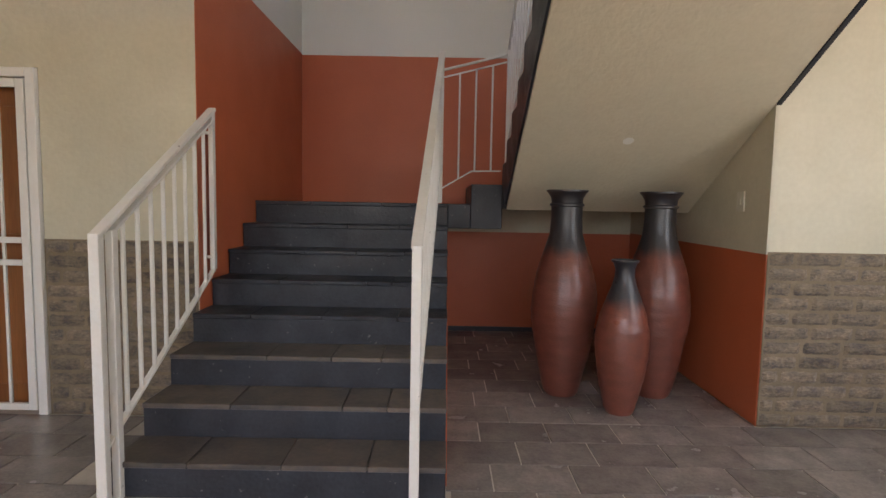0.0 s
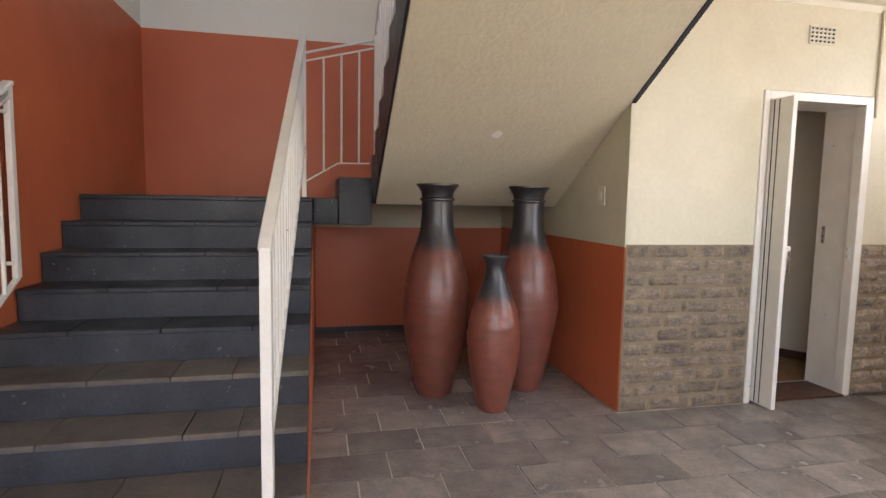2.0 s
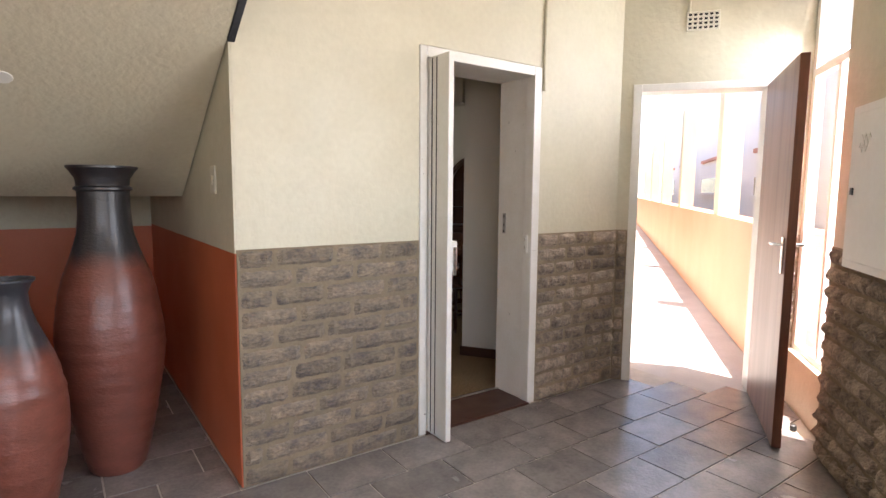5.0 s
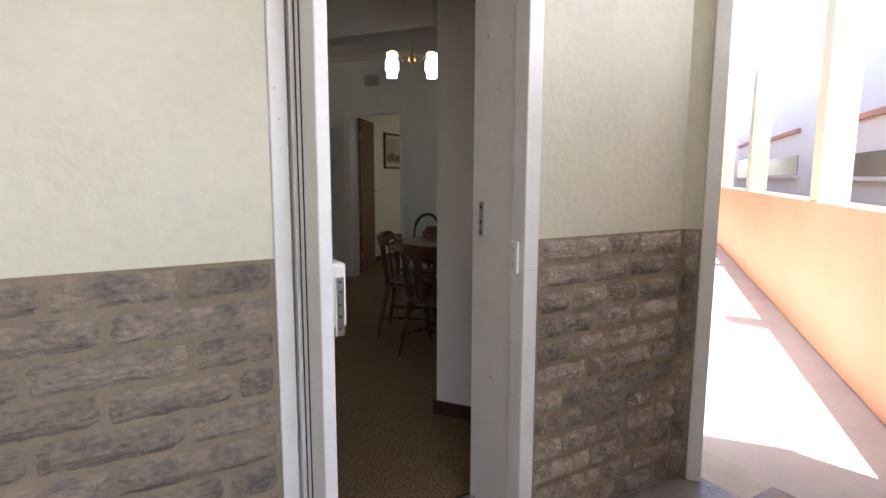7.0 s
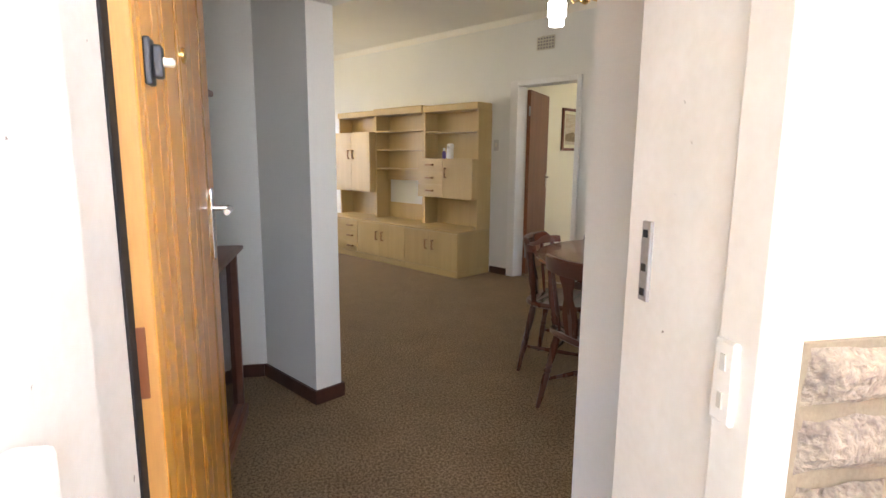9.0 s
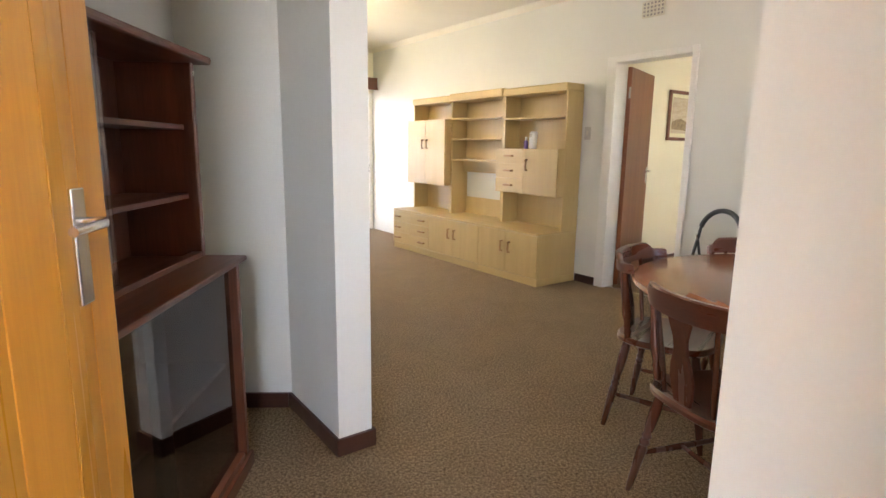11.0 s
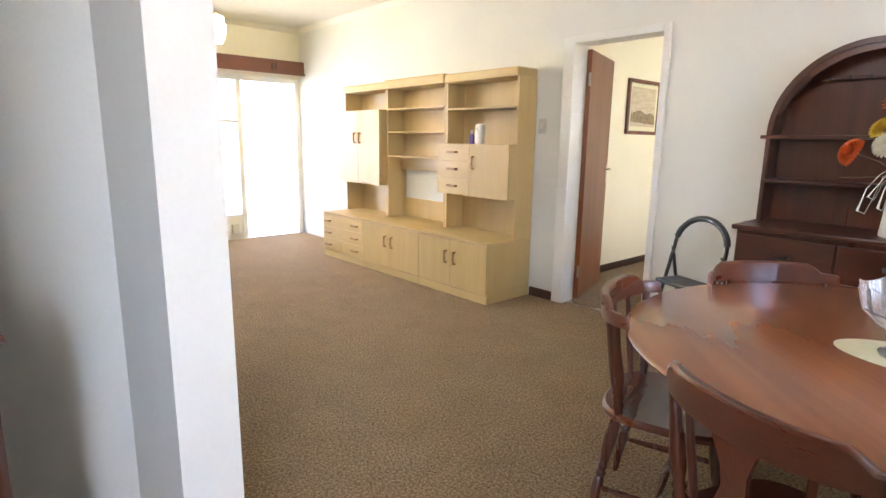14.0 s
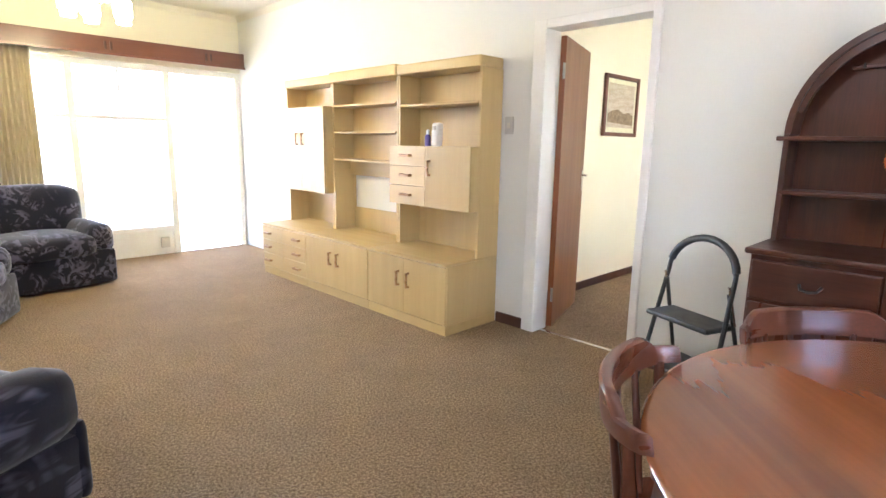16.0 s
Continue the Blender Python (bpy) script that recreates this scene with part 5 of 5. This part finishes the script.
part("tabletop", lathe([(0.735, 0.722), (0.755, 0.727), (0.768, 0.735), (0.775, 0.744), (0.770, 0.752), (0.760, 0.755)], 96), M_TABLE, tb, "polished veneered top", True)
part("apron", lathe([(0.60, 0.655), (0.615, 0.655), (0.615, 0.722), (0.60, 0.722), (0.60, 0.655)], 64, caps=False), M_CHAIR, tb, smooth=True)
part("pedestal", lathe([(0.12, 0.08), (0.13, 0.12), (0.09, 0.18), (0.075, 0.26), (0.105, 0.36), (0.11, 0.42), (0.07, 0.50), (0.065, 0.58), (0.10, 0.64), (0.14, 0.68), (0.14, 0.72)], 32), M_CHAIR, tb, smooth=True)
for k in range(4):
    a = radians(90 * k + 45)
    c, s = math.cos(a), math.sin(a)
    part("foot", bar([(0.08 * c, 0.08 * s, 0.16), (0.25 * c, 0.25 * s, 0.12), (0.42 * c, 0.42 * s, 0.05), (0.48 * c, 0.48 * s, 0.025)], 0.06, 0.05), M_CHAIR, tb, smooth=True)
mt = thing("place_mat", "oval cream table mat with a faded leaf print", "mat", LM @ pose(7.19, 1.64, 0.7552))
bm = lathe([(0.0, 0), (0.175, 0), (0.18, 0.0015), (0.175, 0.003), (0.0, 0.003)], 40, caps=False)
bmesh.ops.scale(bm, vec=(0.72, 1.15, 1), verts=bm.verts)
part("mat", bm, M_MAT, mt)
cb = thing("crystal_bowl", "footed cut crystal bowl on the dining table", "bowl", LM @ pose(7.19, 1.67, 0.7585) @ Matrix.Scale(1.08, 4))
part("foot", lathe([(0.07, 0), (0.072, 0.006), (0.035, 0.02), (0.022, 0.035), (0.022, 0.05), (0.035, 0.06)], 24), M_CRYSTAL, cb, smooth=False)
bm = lathe([(0.03, 0.06), (0.08, 0.075), (0.115, 0.11), (0.130, 0.17), (0.124, 0.17), (0.108, 0.115), (0.075, 0.083), (0.0, 0.07)], 32, caps=False)
for v in bm.verts:
    a = math.atan2(v.co.y, v.co.x)
    r_ = math.hypot(v.co.x, v.co.y)
    if r_ > 0.07:
        k_ = 1 + 0.025 * math.cos(16 * a)
        v.co.x *= k_
        v.co.y *= k_
        if v.co.z > 0.16:
            v.co.z += 0.006 * math.cos(8 * a)
part("cup", bm, M_CRYSTAL, cb)

# ---- dining chairs ----
LEG = [(0.010, 0), (0.013, 0.08), (0.017, 0.30), (0.019, 0.42), (0.013, 0.46), (0.019, 0.48), (0.019, 0.50), (0.013, 0.52), (0.019, 0.55), (0.013, 0.58), (0.018, 0.64), (0.021, 0.80), (0.016, 1.0)]
POST = [(0.014, 0), (0.014, 0.06), (0.018, 0.10), (0.013, 0.14), (0.018, 0.18), (0.013, 0.22), (0.020, 0.36), (0.021, 0.45), (0.014, 0.75), (0.013, 1.0)]


def chair(m):
    t = thing("dining_chair", "dark-stained wooden chair with a curved crest rail and turned legs", "chair", m, "chairs round the table")
    seat = bmesh.new()
    n = 40
    rim = []
    for k in range(n):
        a = 2 * math.pi * k / n
        c, s = math.cos(a), math.sin(a)
        rim.append((0.225 * math.copysign(abs(c) ** 0.62, c), 0.215 * math.copysign(abs(s) ** 0.62, s)))
    rings = [[seat.verts.new((x * f, y * f, z - 0.010 * (1 - f * f))) for x, y in rim] for f, z in ((0.93, 0.418), (1.0, 0.428), (1.0, 0.442), (0.96, 0.452), (0.75, 0.447), (0.4, 0.444))]
    for a, b in zip(rings, rings[1:]):
        for k in range(n):
            seat.faces.new((a[k], a[(k + 1) % n], b[(k + 1) % n], b[k]))
    seat.faces.new(rings[0][::-1])
    seat.faces.new(rings[-1])
    part("seat", seat, M_CHAIR_X, t, "saddle-shaped seat", True)
    for sx, sy in ((1, 1), (-1, 1), (1, -1), (-1, -1)):
        part("leg", turned((0.205 * sx, 0.215 * sy, 0.0), (0.145 * sx, 0.145 * sy, 0.43), LEG, 12), M_CHAIR, t, smooth=True)
    for sx in (1, -1):
        part("stretcher", turned((0.185 * sx, -0.19, 0.16), (0.185 * sx, 0.19, 0.16), [(0.008, 0), (0.013, 0.5), (0.008, 1)], 10), M_CHAIR, t, smooth=True)
    part("stretcher", turned((-0.185, 0.0, 0.16), (0.185, 0.0, 0.16), [(0.008, 0), (0.013, 0.5), (0.008, 1)], 10), M_CHAIR, t, smooth=True)
    # crest rail: a bent board, its ends forward and lower
    crest = bmesh.new()
    rows = []
    for k in range(25):
        u = -1 + k / 12
        x = 0.255 * math.sin(u * 1.25) / math.sin(1.25)
        y = 0.235 - 0.115 * u * u
        hi = 0.83 - (0.0 if abs(u) < 0.62 else 0.032 * min(1, (abs(u) - 0.62) / 0.12))
        lo = 0.752 - 0.004 * math.cos(u * 3)
        th = 0.013
        nx, ny = 2 * 0.115 * u / 1.2, 1.0
        l_ = math.hypot(nx, ny)
        nx, ny = nx / l_ * th, ny / l_ * th
        rows.append([crest.verts.new(q) for q in ((x - nx, y - ny, lo), (x + nx, y + ny, lo), (x + nx * 1.2, y + ny + 0.008, hi - 0.006), (x + nx * 0.6, y + ny * 0.6 + 0.008, hi), (x - nx * 0.4, y - ny * 0.4 + 0.006, hi), (x - nx, y - ny + 0.006, hi - 0.006))])
    for a, b in zip(rows, rows[1:]):
        for k in range(6):
            crest.faces.new((a[k], a[(k + 1) % 6], b[(k + 1) % 6], b[k]))
    crest.faces.new(rows[0][::-1])
    crest.faces.new(rows[-1])
    part("crest_rail", crest, M_CHAIR_X, t, "curved crest rail", True)
    for x, xt, yt in ((-0.19, -0.225, 0.148), (0.19, 0.225, 0.148)):
        part("back_post", turned((x, 0.135, 0.445), (xt, yt + 0.01, 0.76), POST, 12), M_CHAIR, t, smooth=True)
    for x in (-0.115, 0.115):
        part("spindle", turned((x, 0.165, 0.445), (x * 1.2, 0.205, 0.757), [(0.008, 0), (0.011, 0.4), (0.008, 1)], 10), M_CHAIR, t, smooth=True)
    sp = bmesh.new()
    out = [(0.035, 0.0), (0.045, 0.12), (0.052, 0.28), (0.045, 0.45), (0.028, 0.60), (0.03, 0.75), (0.048, 0.92), (0.05, 1.0)]
    ring = [(w, s) for w, s in out] + [(-w, s) for w, s in reversed(out)]
    fr = [sp.verts.new((w, 0.178 + 0.045 * s, 0.445 + 0.312 * s)) for w, s in ring]
    bk = [sp.verts.new((w, 0.190 + 0.045 * s, 0.445 + 0.312 * s)) for w, s in ring]
    m8 = len(out)
    for side, flip in ((fr, False), (bk, True)):
        for k in range(m8 - 1):
            q = (side[k], side[k + 1], side[2 * m8 - 2 - k], side[2 * m8 - 1 - k])
            sp.faces.new(q[::-1] if flip else q)
    for k in range(len(ring)):
        j = (k + 1) % len(ring)
        sp.faces.new((fr[k], fr[j], bk[j], bk[k]))
    part("splat", sp, M_CHAIR, t, "shaped flat splat")
    return t


def chair_at(angle, radius, turn=0):
    a = radians(angle)
    return LM @ pose(TC[0] + radius * math.cos(a), TC[1] + radius * math.sin(a), 0, 0, 0, angle - 90 + turn)


first = chair(chair_at(107, 0.615))
copy_thing(first, chair_at(47, 0.60))
copy_thing(first, chair_at(172, 0.645, -11))

# ---- folding step stool ----
st = thing("step_stool", "folding black steel step stool with two plastic treads", "step stool", LM @ pose(8.70, 2.925, 0, 0, 0, 69))
W2 = 0.20
hoop = [(-W2 - 0.03, -0.10, 0.0), (-W2 - 0.01, 0.0, 0.45), (-W2, 0.045, 0.66)] + [(-W2 * math.cos(a), 0.05 + 0.03 * math.sin(a), 0.69 + 0.17 * math.sin(a)) for a in [math.pi * k / 16 for k in range(17)]] + [(W2, 0.045, 0.66), (W2 + 0.01, 0.0, 0.45), (W2 + 0.03, -0.10, 0.0)]
part("frame", tube([(x, -y, z) for x, y, z in hoop], 0.012, 10), M_BLACKTUBE, st, smooth=True)
part("grip", tube([(-W2 * math.cos(a), -(0.05 + 0.03 * math.sin(a)), 0.69 + 0.17 * math.sin(a)) for a in [math.pi * (0.06 + 0.88 * k / 16) for k in range(17)]], 0.019, 10), M_BLACK, st, "black foam grip", True)
for s in (-1, 1):
    part("rear_leg", tube([(s * (W2 - 0.01), -0.03, 0.62), (s * (W2 + 0.02), -0.20, 0.0)], 0.010, 8), M_BLACKTUBE, st, smooth=True)
    part("brace", tube([(s * (W2 - 0.005), -0.02, 0.66), (s * (W2 + 0.005), -0.075, 0.46)], 0.007, 8), M_STEEL, st, smooth=True)
for z, y0, y1 in ((0.46, -0.10, 0.10), (0.235, -0.06, 0.20)):
    part("tread", rbox(-W2 + 0.005, W2 - 0.005, y0, y1, z - 0.028, z, 0.01), M_BLACK, st, "ribbed black plastic tread")

# ---- glazed display cabinet in the vestibule ----
dc = thing("display_cabinet", "dark teak display cabinet with sliding glass doors and empty shelves", "cabinet", pose(0, 0, 0))
CX, CB = 2.765, 2.37
CY0, CY1 = 4.24, 5.47
part("base_top", rbox(CB, 2.795, CY0 - 0.02, CY1 + 0.025, 0.852, 0.872, 0.006), M_CABWOOD_Y, dc)
part("plinth", rbox(CB, CX + 0.015, CY0, CY1 + 0.03, 0.0, 0.06, 0.004), M_CABWOOD_Y, dc)
for y in (CY0, CY1 - 0.012):
    part("side", rbox(CB, CX, y, y + 0.03, 0.06, 0.852, 0.004), M_CABWOOD, dc)
part("back", rbox(CB, CB + 0.012, CY0 + 0.03, CY1 - 0.03, 0.06, 0.852, 0.001, 1), M_CABWOOD, dc)
part("bottom", rbox(CB + 0.012, CX, CY0 + 0.03, CY1 - 0.03, 0.06, 0.085, 0.002), M_CABWOOD_Y, dc)
part("shelf", rbox(CB + 0.012, CX - 0.06, CY0 + 0.03, CY1 - 0.03, 0.44, 0.458, 0.003), M_CABWOOD_Y, dc)
UX, U1 = 2.645, 1.565
part("cap", rbox(CB, UX + 0.05, CY0 - 0.01, CY1 + 0.055, U1, U1 + 0.028, 0.010), M_CABWOOD_Y, dc)
for y in (CY0 + 0.02, CY1 - 0.015):
    part("side", rbox(CB, UX, y, y + 0.03, 0.872, U1, 0.004), M_CABWOOD, dc)
part("back", rbox(CB, CB + 0.012, CY0 + 0.05, CY1 - 0.015, 0.872, U1, 0.001, 1), M_CABWOOD, dc)
part("rail", rbox(UX - 0.04, UX, CY0 + 0.05, CY1 - 0.015, 0.872, 0.892, 0.003), M_CABWOOD_Y, dc)
for z in (1.107, 1.352):
    part("shelf", rbox(CB + 0.012, UX - 0.035, CY0 + 0.05, CY1 - 0.015, z - 0.018, z, 0.003), M_CABWOOD_Y, dc)
for y in (CY1 - 0.26, CY0 + 0.32):
    part("shelf_strip", rbox(CB + 0.012, CB + 0.016, y, y + 0.012, 0.90, U1 - 0.02, 0.001, 1), M_STEEL, dc, "steel shelf strip")
part("peg", lathe([(0.008, 0), (0.008, 0.003), (0.004, 0.004)], 12), M_IVORY, dc, "", True, pose(UX, CY1 + 0.002, 1.53, 0, 90, 0))
for x, y0, y1, z0, z1 in ((CX - 0.030, CY1 - 0.66, CY1 - 0.032, 0.087, 0.850), (CX - 0.018, CY0 + 0.032, CY0 + 0.66, 0.087, 0.850), (UX - 0.018, CY0 + 0.052, CY0 + 0.66, 0.894, U1 - 0.003), (UX - 0.030, CY0 + 0.06, CY0 + 0.70, 0.894, U1 - 0.003)):
    p = part("glass_door", rbox(x, x + 0.005, y0, y1, z0, z1, 0.001, 1), M_TINTED if z0 < 0.5 else M_GLASS, dc, "sliding glass pane")
    p.visible_shadow = False


# ---- armchairs ----
def cushion(x0, x1, y0, y1, z0, z1, r, puff=0.02, seed=0):
    bm = bmesh.new()
    box(bm, x0, x1, y0, y1, z0, z1)
    bmesh.ops.subdivide_edges(bm, edges=list(bm.edges), cuts=7, use_grid_fill=True)
    c = Vector(((x0 + x1) / 2, (y0 + y1) / 2, (z0 + z1) / 2))
    h = Vector(((x1 - x0) / 2, (y1 - y0) / 2, (z1 - z0) / 2))
    for v in bm.verts:
        d = v.co - c
        inner = Vector([max(-(h[k] - r), min(h[k] - r, d[k])) for k in range(3)])
        e = d - inner
        if e.length > 1e-6:
            d = inner + e.normalized() * r
        u = Vector((d.x / h.x, d.y / h.y, d.z / h.z))
        d += Vector((u.x * (1 - u.y * u.y) * (1 - u.z * u.z), u.y * (1 - u.x * u.x) * (1 - u.z * u.z), u.z * (1 - u.x * u.x) * (1 - u.y * u.y))) * puff
        d += Vector((1, 1, 1)) * 0.008 * noise.noise(v.co * 6 + Vector((seed, 0, 0)))
        v.co = c + d
    return bm


def armchair(m, w, label, group="armchairs of the lounge suite"):
    """An upholstered chair w wide, its front towards -y, standing on the floor."""
    t = thing("armchair", label, "armchair", m, group)
    part("base", cushion(-w / 2 + 0.02, w / 2 - 0.02, -0.38, 0.40, 0.02, 0.30, 0.04, 0.0, 1), M_FAB, t, smooth=True)
    part("seat_cushion", cushion(-w / 2 + 0.17, w / 2 - 0.17, -0.44, 0.22, 0.27, 0.47, 0.08, 0.02, 2), M_FAB, t, smooth=True)
    part("skirt", cushion(-w / 2 + 0.03, w / 2 - 0.03, -0.42, -0.36, 0.02, 0.33, 0.03, 0.0, 7), M_FAB, t, smooth=True)
    for s in (-1, 1):
        x = s * (w / 2 - 0.105)
        part("arm", cushion(x - 0.105, x + 0.105, -0.40, 0.36, 0.28, 0.545, 0.095, 0.01, 3 + s), M_FAB, t, "rounded padded arm", True)
    part("backrest", cushion(-w / 2 + 0.05, w / 2 - 0.05, 0.18, 0.44, 0.30, 0.86, 0.11, 0.02, 6), M_FAB, t, "padded backrest", True)
    return t


armchair(LM @ pose(6.70, 7.82, 0, 0, 0, 8), 1.04, "dark leaf-patterned upholstered armchair before the window")
armchair(LM @ pose(5.86, 6.70, 0, 0, 0, 60), 0.98, "dark leaf-patterned upholstered armchair beside another")
armchair(LM @ pose(5.705, 4.255, 0, 0, 0, 120), 0.96, "dark leaf-patterned upholstered armchair by the partition")


# ---- ceiling lamps ----
def chandelier(m, label, material, arms, r, drop, shade_r, shade_h, up=False):
    t = thing("ceiling_lamp", label, "lamp", m, "")
    part("rose", lathe([(0.05, 0), (0.045, -0.02), (0.012, -0.035)], 20), M_BRASS, t, smooth=True)
    part("rod", tube([(0, 0, -0.03), (0, 0, -drop)], 0.007, 8), M_BRASS, t, smooth=True)
    part("hub", lathe([(0.010, -drop - 0.05), (0.03, -drop - 0.035), (0.032, -drop - 0.01), (0.02, -drop + 0.02), (0.008, -drop + 0.05)], 16), M_BRASS, t, "brass hub", True)
    for k in range(arms):
        a = 2 * math.pi * k / arms + 0.35
        c, s = math.cos(a), math.sin(a)
        arm = part("arm", tube([(0.02 * c, 0.02 * s, -drop - 0.02), (0.4 * r * c, 0.4 * r * s, -drop - 0.035), (0.75 * r * c, 0.75 * r * s, -drop + 0.03), (0.97 * r * c, 0.97 * r * s, -drop + 0.075), (r * c, r * s, -drop + 0.045)], 0.005, 8), M_BRASS, t, "brass arm", True)
        part("shade", lathe([(0.02, -drop + 0.045), (shade_r * 0.78, -drop + 0.035), (shade_r * 0.8, -drop - 0.02), (shade_r, -drop - 0.03), (shade_r, -drop - shade_h * 0.66), (shade_r * 0.8, -drop - shade_h * 0.7), (shade_r * 0.78, -drop - shade_h)], 24), material, arm, "lit opal glass shade", True, pose(r * c, r * s, 0))
    return t


chandelier(LM @ pose(7.20, 2.27, FC, 0, 0, -82.7), "brass ceiling lamp with two lit white glass shades", M_SHADE, 2, 0.16, 0.50, 0.055, 0.16)
chandelier(LM @ pose(7.10, 6.72, FC), "brass ceiling lamp with lit amber glass shades in the lounge", M_SHADE2, 5, 0.19, 0.43, 0.062, 0.15)


# ---- pieces of floors and walls ----
def tile_mesh(w, d, k):
    """A riven slate tile with a slightly uneven top."""
    rnd = random.Random(k)
    bm = bmesh.new()
    nx, ny = 3, 2
    tops = [[bm.verts.new((w * i / nx, d * j / ny, rnd.uniform(-0.0012, 0.0012))) for i in range(nx + 1)] for j in range(ny + 1)]
    for j in range(ny):
        for i in range(nx):
            bm.faces.new((tops[j][i], tops[j][i + 1], tops[j + 1][i + 1], tops[j + 1][i]))
    rim = tops[0] + [tops[j][nx] for j in range(1, ny + 1)] + tops[ny][nx - 1::-1] + [tops[j][0] for j in range(ny - 1, 0, -1)]
    cx, cy = w / 2, d / 2
    low_ = [bm.verts.new((v.co.x + (0.001 if v.co.x > cx else -0.001), v.co.y, -0.012)) for v in rim]
    for i in range(len(rim)):
        j = (i + 1) % len(rim)
        bm.faces.new((rim[i], low_[i], low_[j], rim[j]))
    return mesh("tile", bm, M_SLATE)


TW, TD, GAP = 0.403, 0.272, 0.009
full = [tile_mesh(TW - GAP, TD - GAP, k) for k in range(6)]
rnd = random.Random(11)


def lay(x, y, w, d):
    me = full[rnd.randrange(6)] if abs(w - TW) < 1e-6 and abs(d - TD) < 1e-6 else tile_mesh(w - GAP, d - GAP, rnd.randrange(99))
    ob = new("tile", me)
    ob.parent = floor
    ob.matrix_basis = pose(x, y, rnd.uniform(-0.0008, 0.0008))


row = 0
y = FY - 0.012
for row in range(11):
    y0 = y - TD * (row + 1)
    x = (-2.989, -2.793)[row % 2] + (0.0, 0.03, -0.02, 0.015)[row // 2 % 4]
    xmax = 5.1
    while x < xmax:
        c = CM.inverted() @ Vector((x + TW / 2, y0 + TD / 2, 0))
        under_stairs = y0 + TD > Y0 + 0.02 and x + TW > -1.45 and x < 0.03
        if c.x < 5.6 and c.y > -1.30 and not under_stairs:
            lay(x, y0, TW, TD)
        elif under_stairs and x < 0.03 < x + TW - 0.05:
            lay(0.034, y0, x + TW - 0.034, TD)
        x += TW
for row in range(9):
    y0 = FY - 0.012 + TD * row
    x = 0.034
    first_w = (TW, TW * 0.5, TW * 0.75)[row % 3]
    while x < 1.94:
        w = min(first_w if x < 0.04 else TW, 1.948 - x)
        if w > 0.03:
            lay(x, y0, w, min(TD, 5.69 - y0))
        x += w

# rock-faced stones
ROWS_N, RH = 12, 0.0903


def stone_mesh(w, h, depth, k):
    """A hewn stone with a rough bulging face towards -y, 0 to w along x."""
    rnd_ = random.Random(k)
    bm = bmesh.new()
    nx, nz = max(4, int(w / 0.026)), 5
    grid = []
    for j in range(nz + 1):
        line = []
        for i in range(nx + 1):
            u, v = i / nx, j / nz
            edge = min(1, 4.5 * min(u * w / h, (1 - u) * w / h, 10)) * min(1, 3.2 * min(v, 1 - v) + 0.05)
            edge = max(0.0, min(1.0, edge)) ** 0.6
            bulge = depth * edge * (0.62 + 0.38 * noise.noise(Vector((u * w * 16 + k * 3.1, v * h * 22, k * 1.7)))) + rnd_.uniform(-0.003, 0.003) * edge
            jx = rnd_.uniform(-0.004, 0.004) if i in (0, nx) else 0
            line.append(bm.verts.new((u * w + jx, -bulge, v * h + (rnd_.uniform(-0.004, 0.004) if j in (0, nz) else 0))))
        grid.append(line)
    for j in range(nz):
        for i in range(nx):
            bm.faces.new((grid[j][i], grid[j][i + 1], grid[j + 1][i + 1], grid[j + 1][i]))
    return bm


def stone_panel(name, m, w, depth, seed, label, material=M_STONE, long=(0.20, 0.27), joint=M_MORTAR, gap=0.0):
    """A dado of rough stone courses, 0 to w along x, facing -y."""
    wall = part(name, rbox(0, w, -0.006, 0.0, 0, RH * ROWS_N - 0.002, 0.001, 1), joint, m=m)
    tagged(wall, label, "stone dado", kind="structure")
    r_ = random.Random(seed)
    for j in range(ROWS_N):
        x = 0.004
        first_ = r_.uniform(0.08, 0.24) if j % 2 else r_.uniform(0.2, 0.3)
        while x < w - 0.02:
            q = first_ if x < 0.01 else r_.uniform(*long)
            if w - x - q < 0.07:
                q = w - x
            q = min(q, w - x)
            me = mesh("stone", stone_mesh(q - 0.013 - gap, RH - 0.017 - gap * 0.7, depth * r_.uniform(0.75, 1.15), seed * 100 + j * 10 + int(x * 7)), material)
            ob_ = new("stone", me)
            ob_.parent = wall
            ob_.matrix_basis = pose(x + 0.004 + gap / 2, -0.005, RH * j + 0.007 + gap * 0.35)
            x += q


stone_panel("stone_dado_1", pose(1.956, FY, 0), 0.936, 0.022, 1, "weathered flush-pointed stone dado beside the entrance", M_STONE_FLUSH, (0.24, 0.33), M_MORTAR_TAN, 0.003)
stone_panel("stone_dado_2", pose(3.771, FY, 0), 0.774, 0.046, 2, "rough rock-faced stone dado between the doors", M_STONE, (0.155, 0.21), M_MORTAR, 0.004)
stone_panel("stone_dado_3", pose(-2.40, FY, 0), 0.92, 0.022, 3, "weathered stone dado behind the stair railing", M_STONE_FLUSH, (0.24, 0.33), M_MORTAR_TAN, 0.003)
stone_panel("stone_dado_4", CM @ pose(4.75, -1.20, 0, 0, 0, 180), 2.2, 0.045, 4, "rough rock-faced stone dado below the meter box", M_STONE, (0.17, 0.24))
stone_panel("stone_dado_5", CM @ pose(PX, -1.103, 0, 0, 0, -90), 0.20, 0.035, 5, "narrow stone dado beside the passage door", M_STONE, (0.15, 0.20))
stone_panel("stone_dado_6", CM @ pose(PX, -0.17, 0, 0, 0, -90), 0.074, 0.03, 6, "narrow stone dado in the corner by the passage door", M_STONE, (0.07, 0.07))
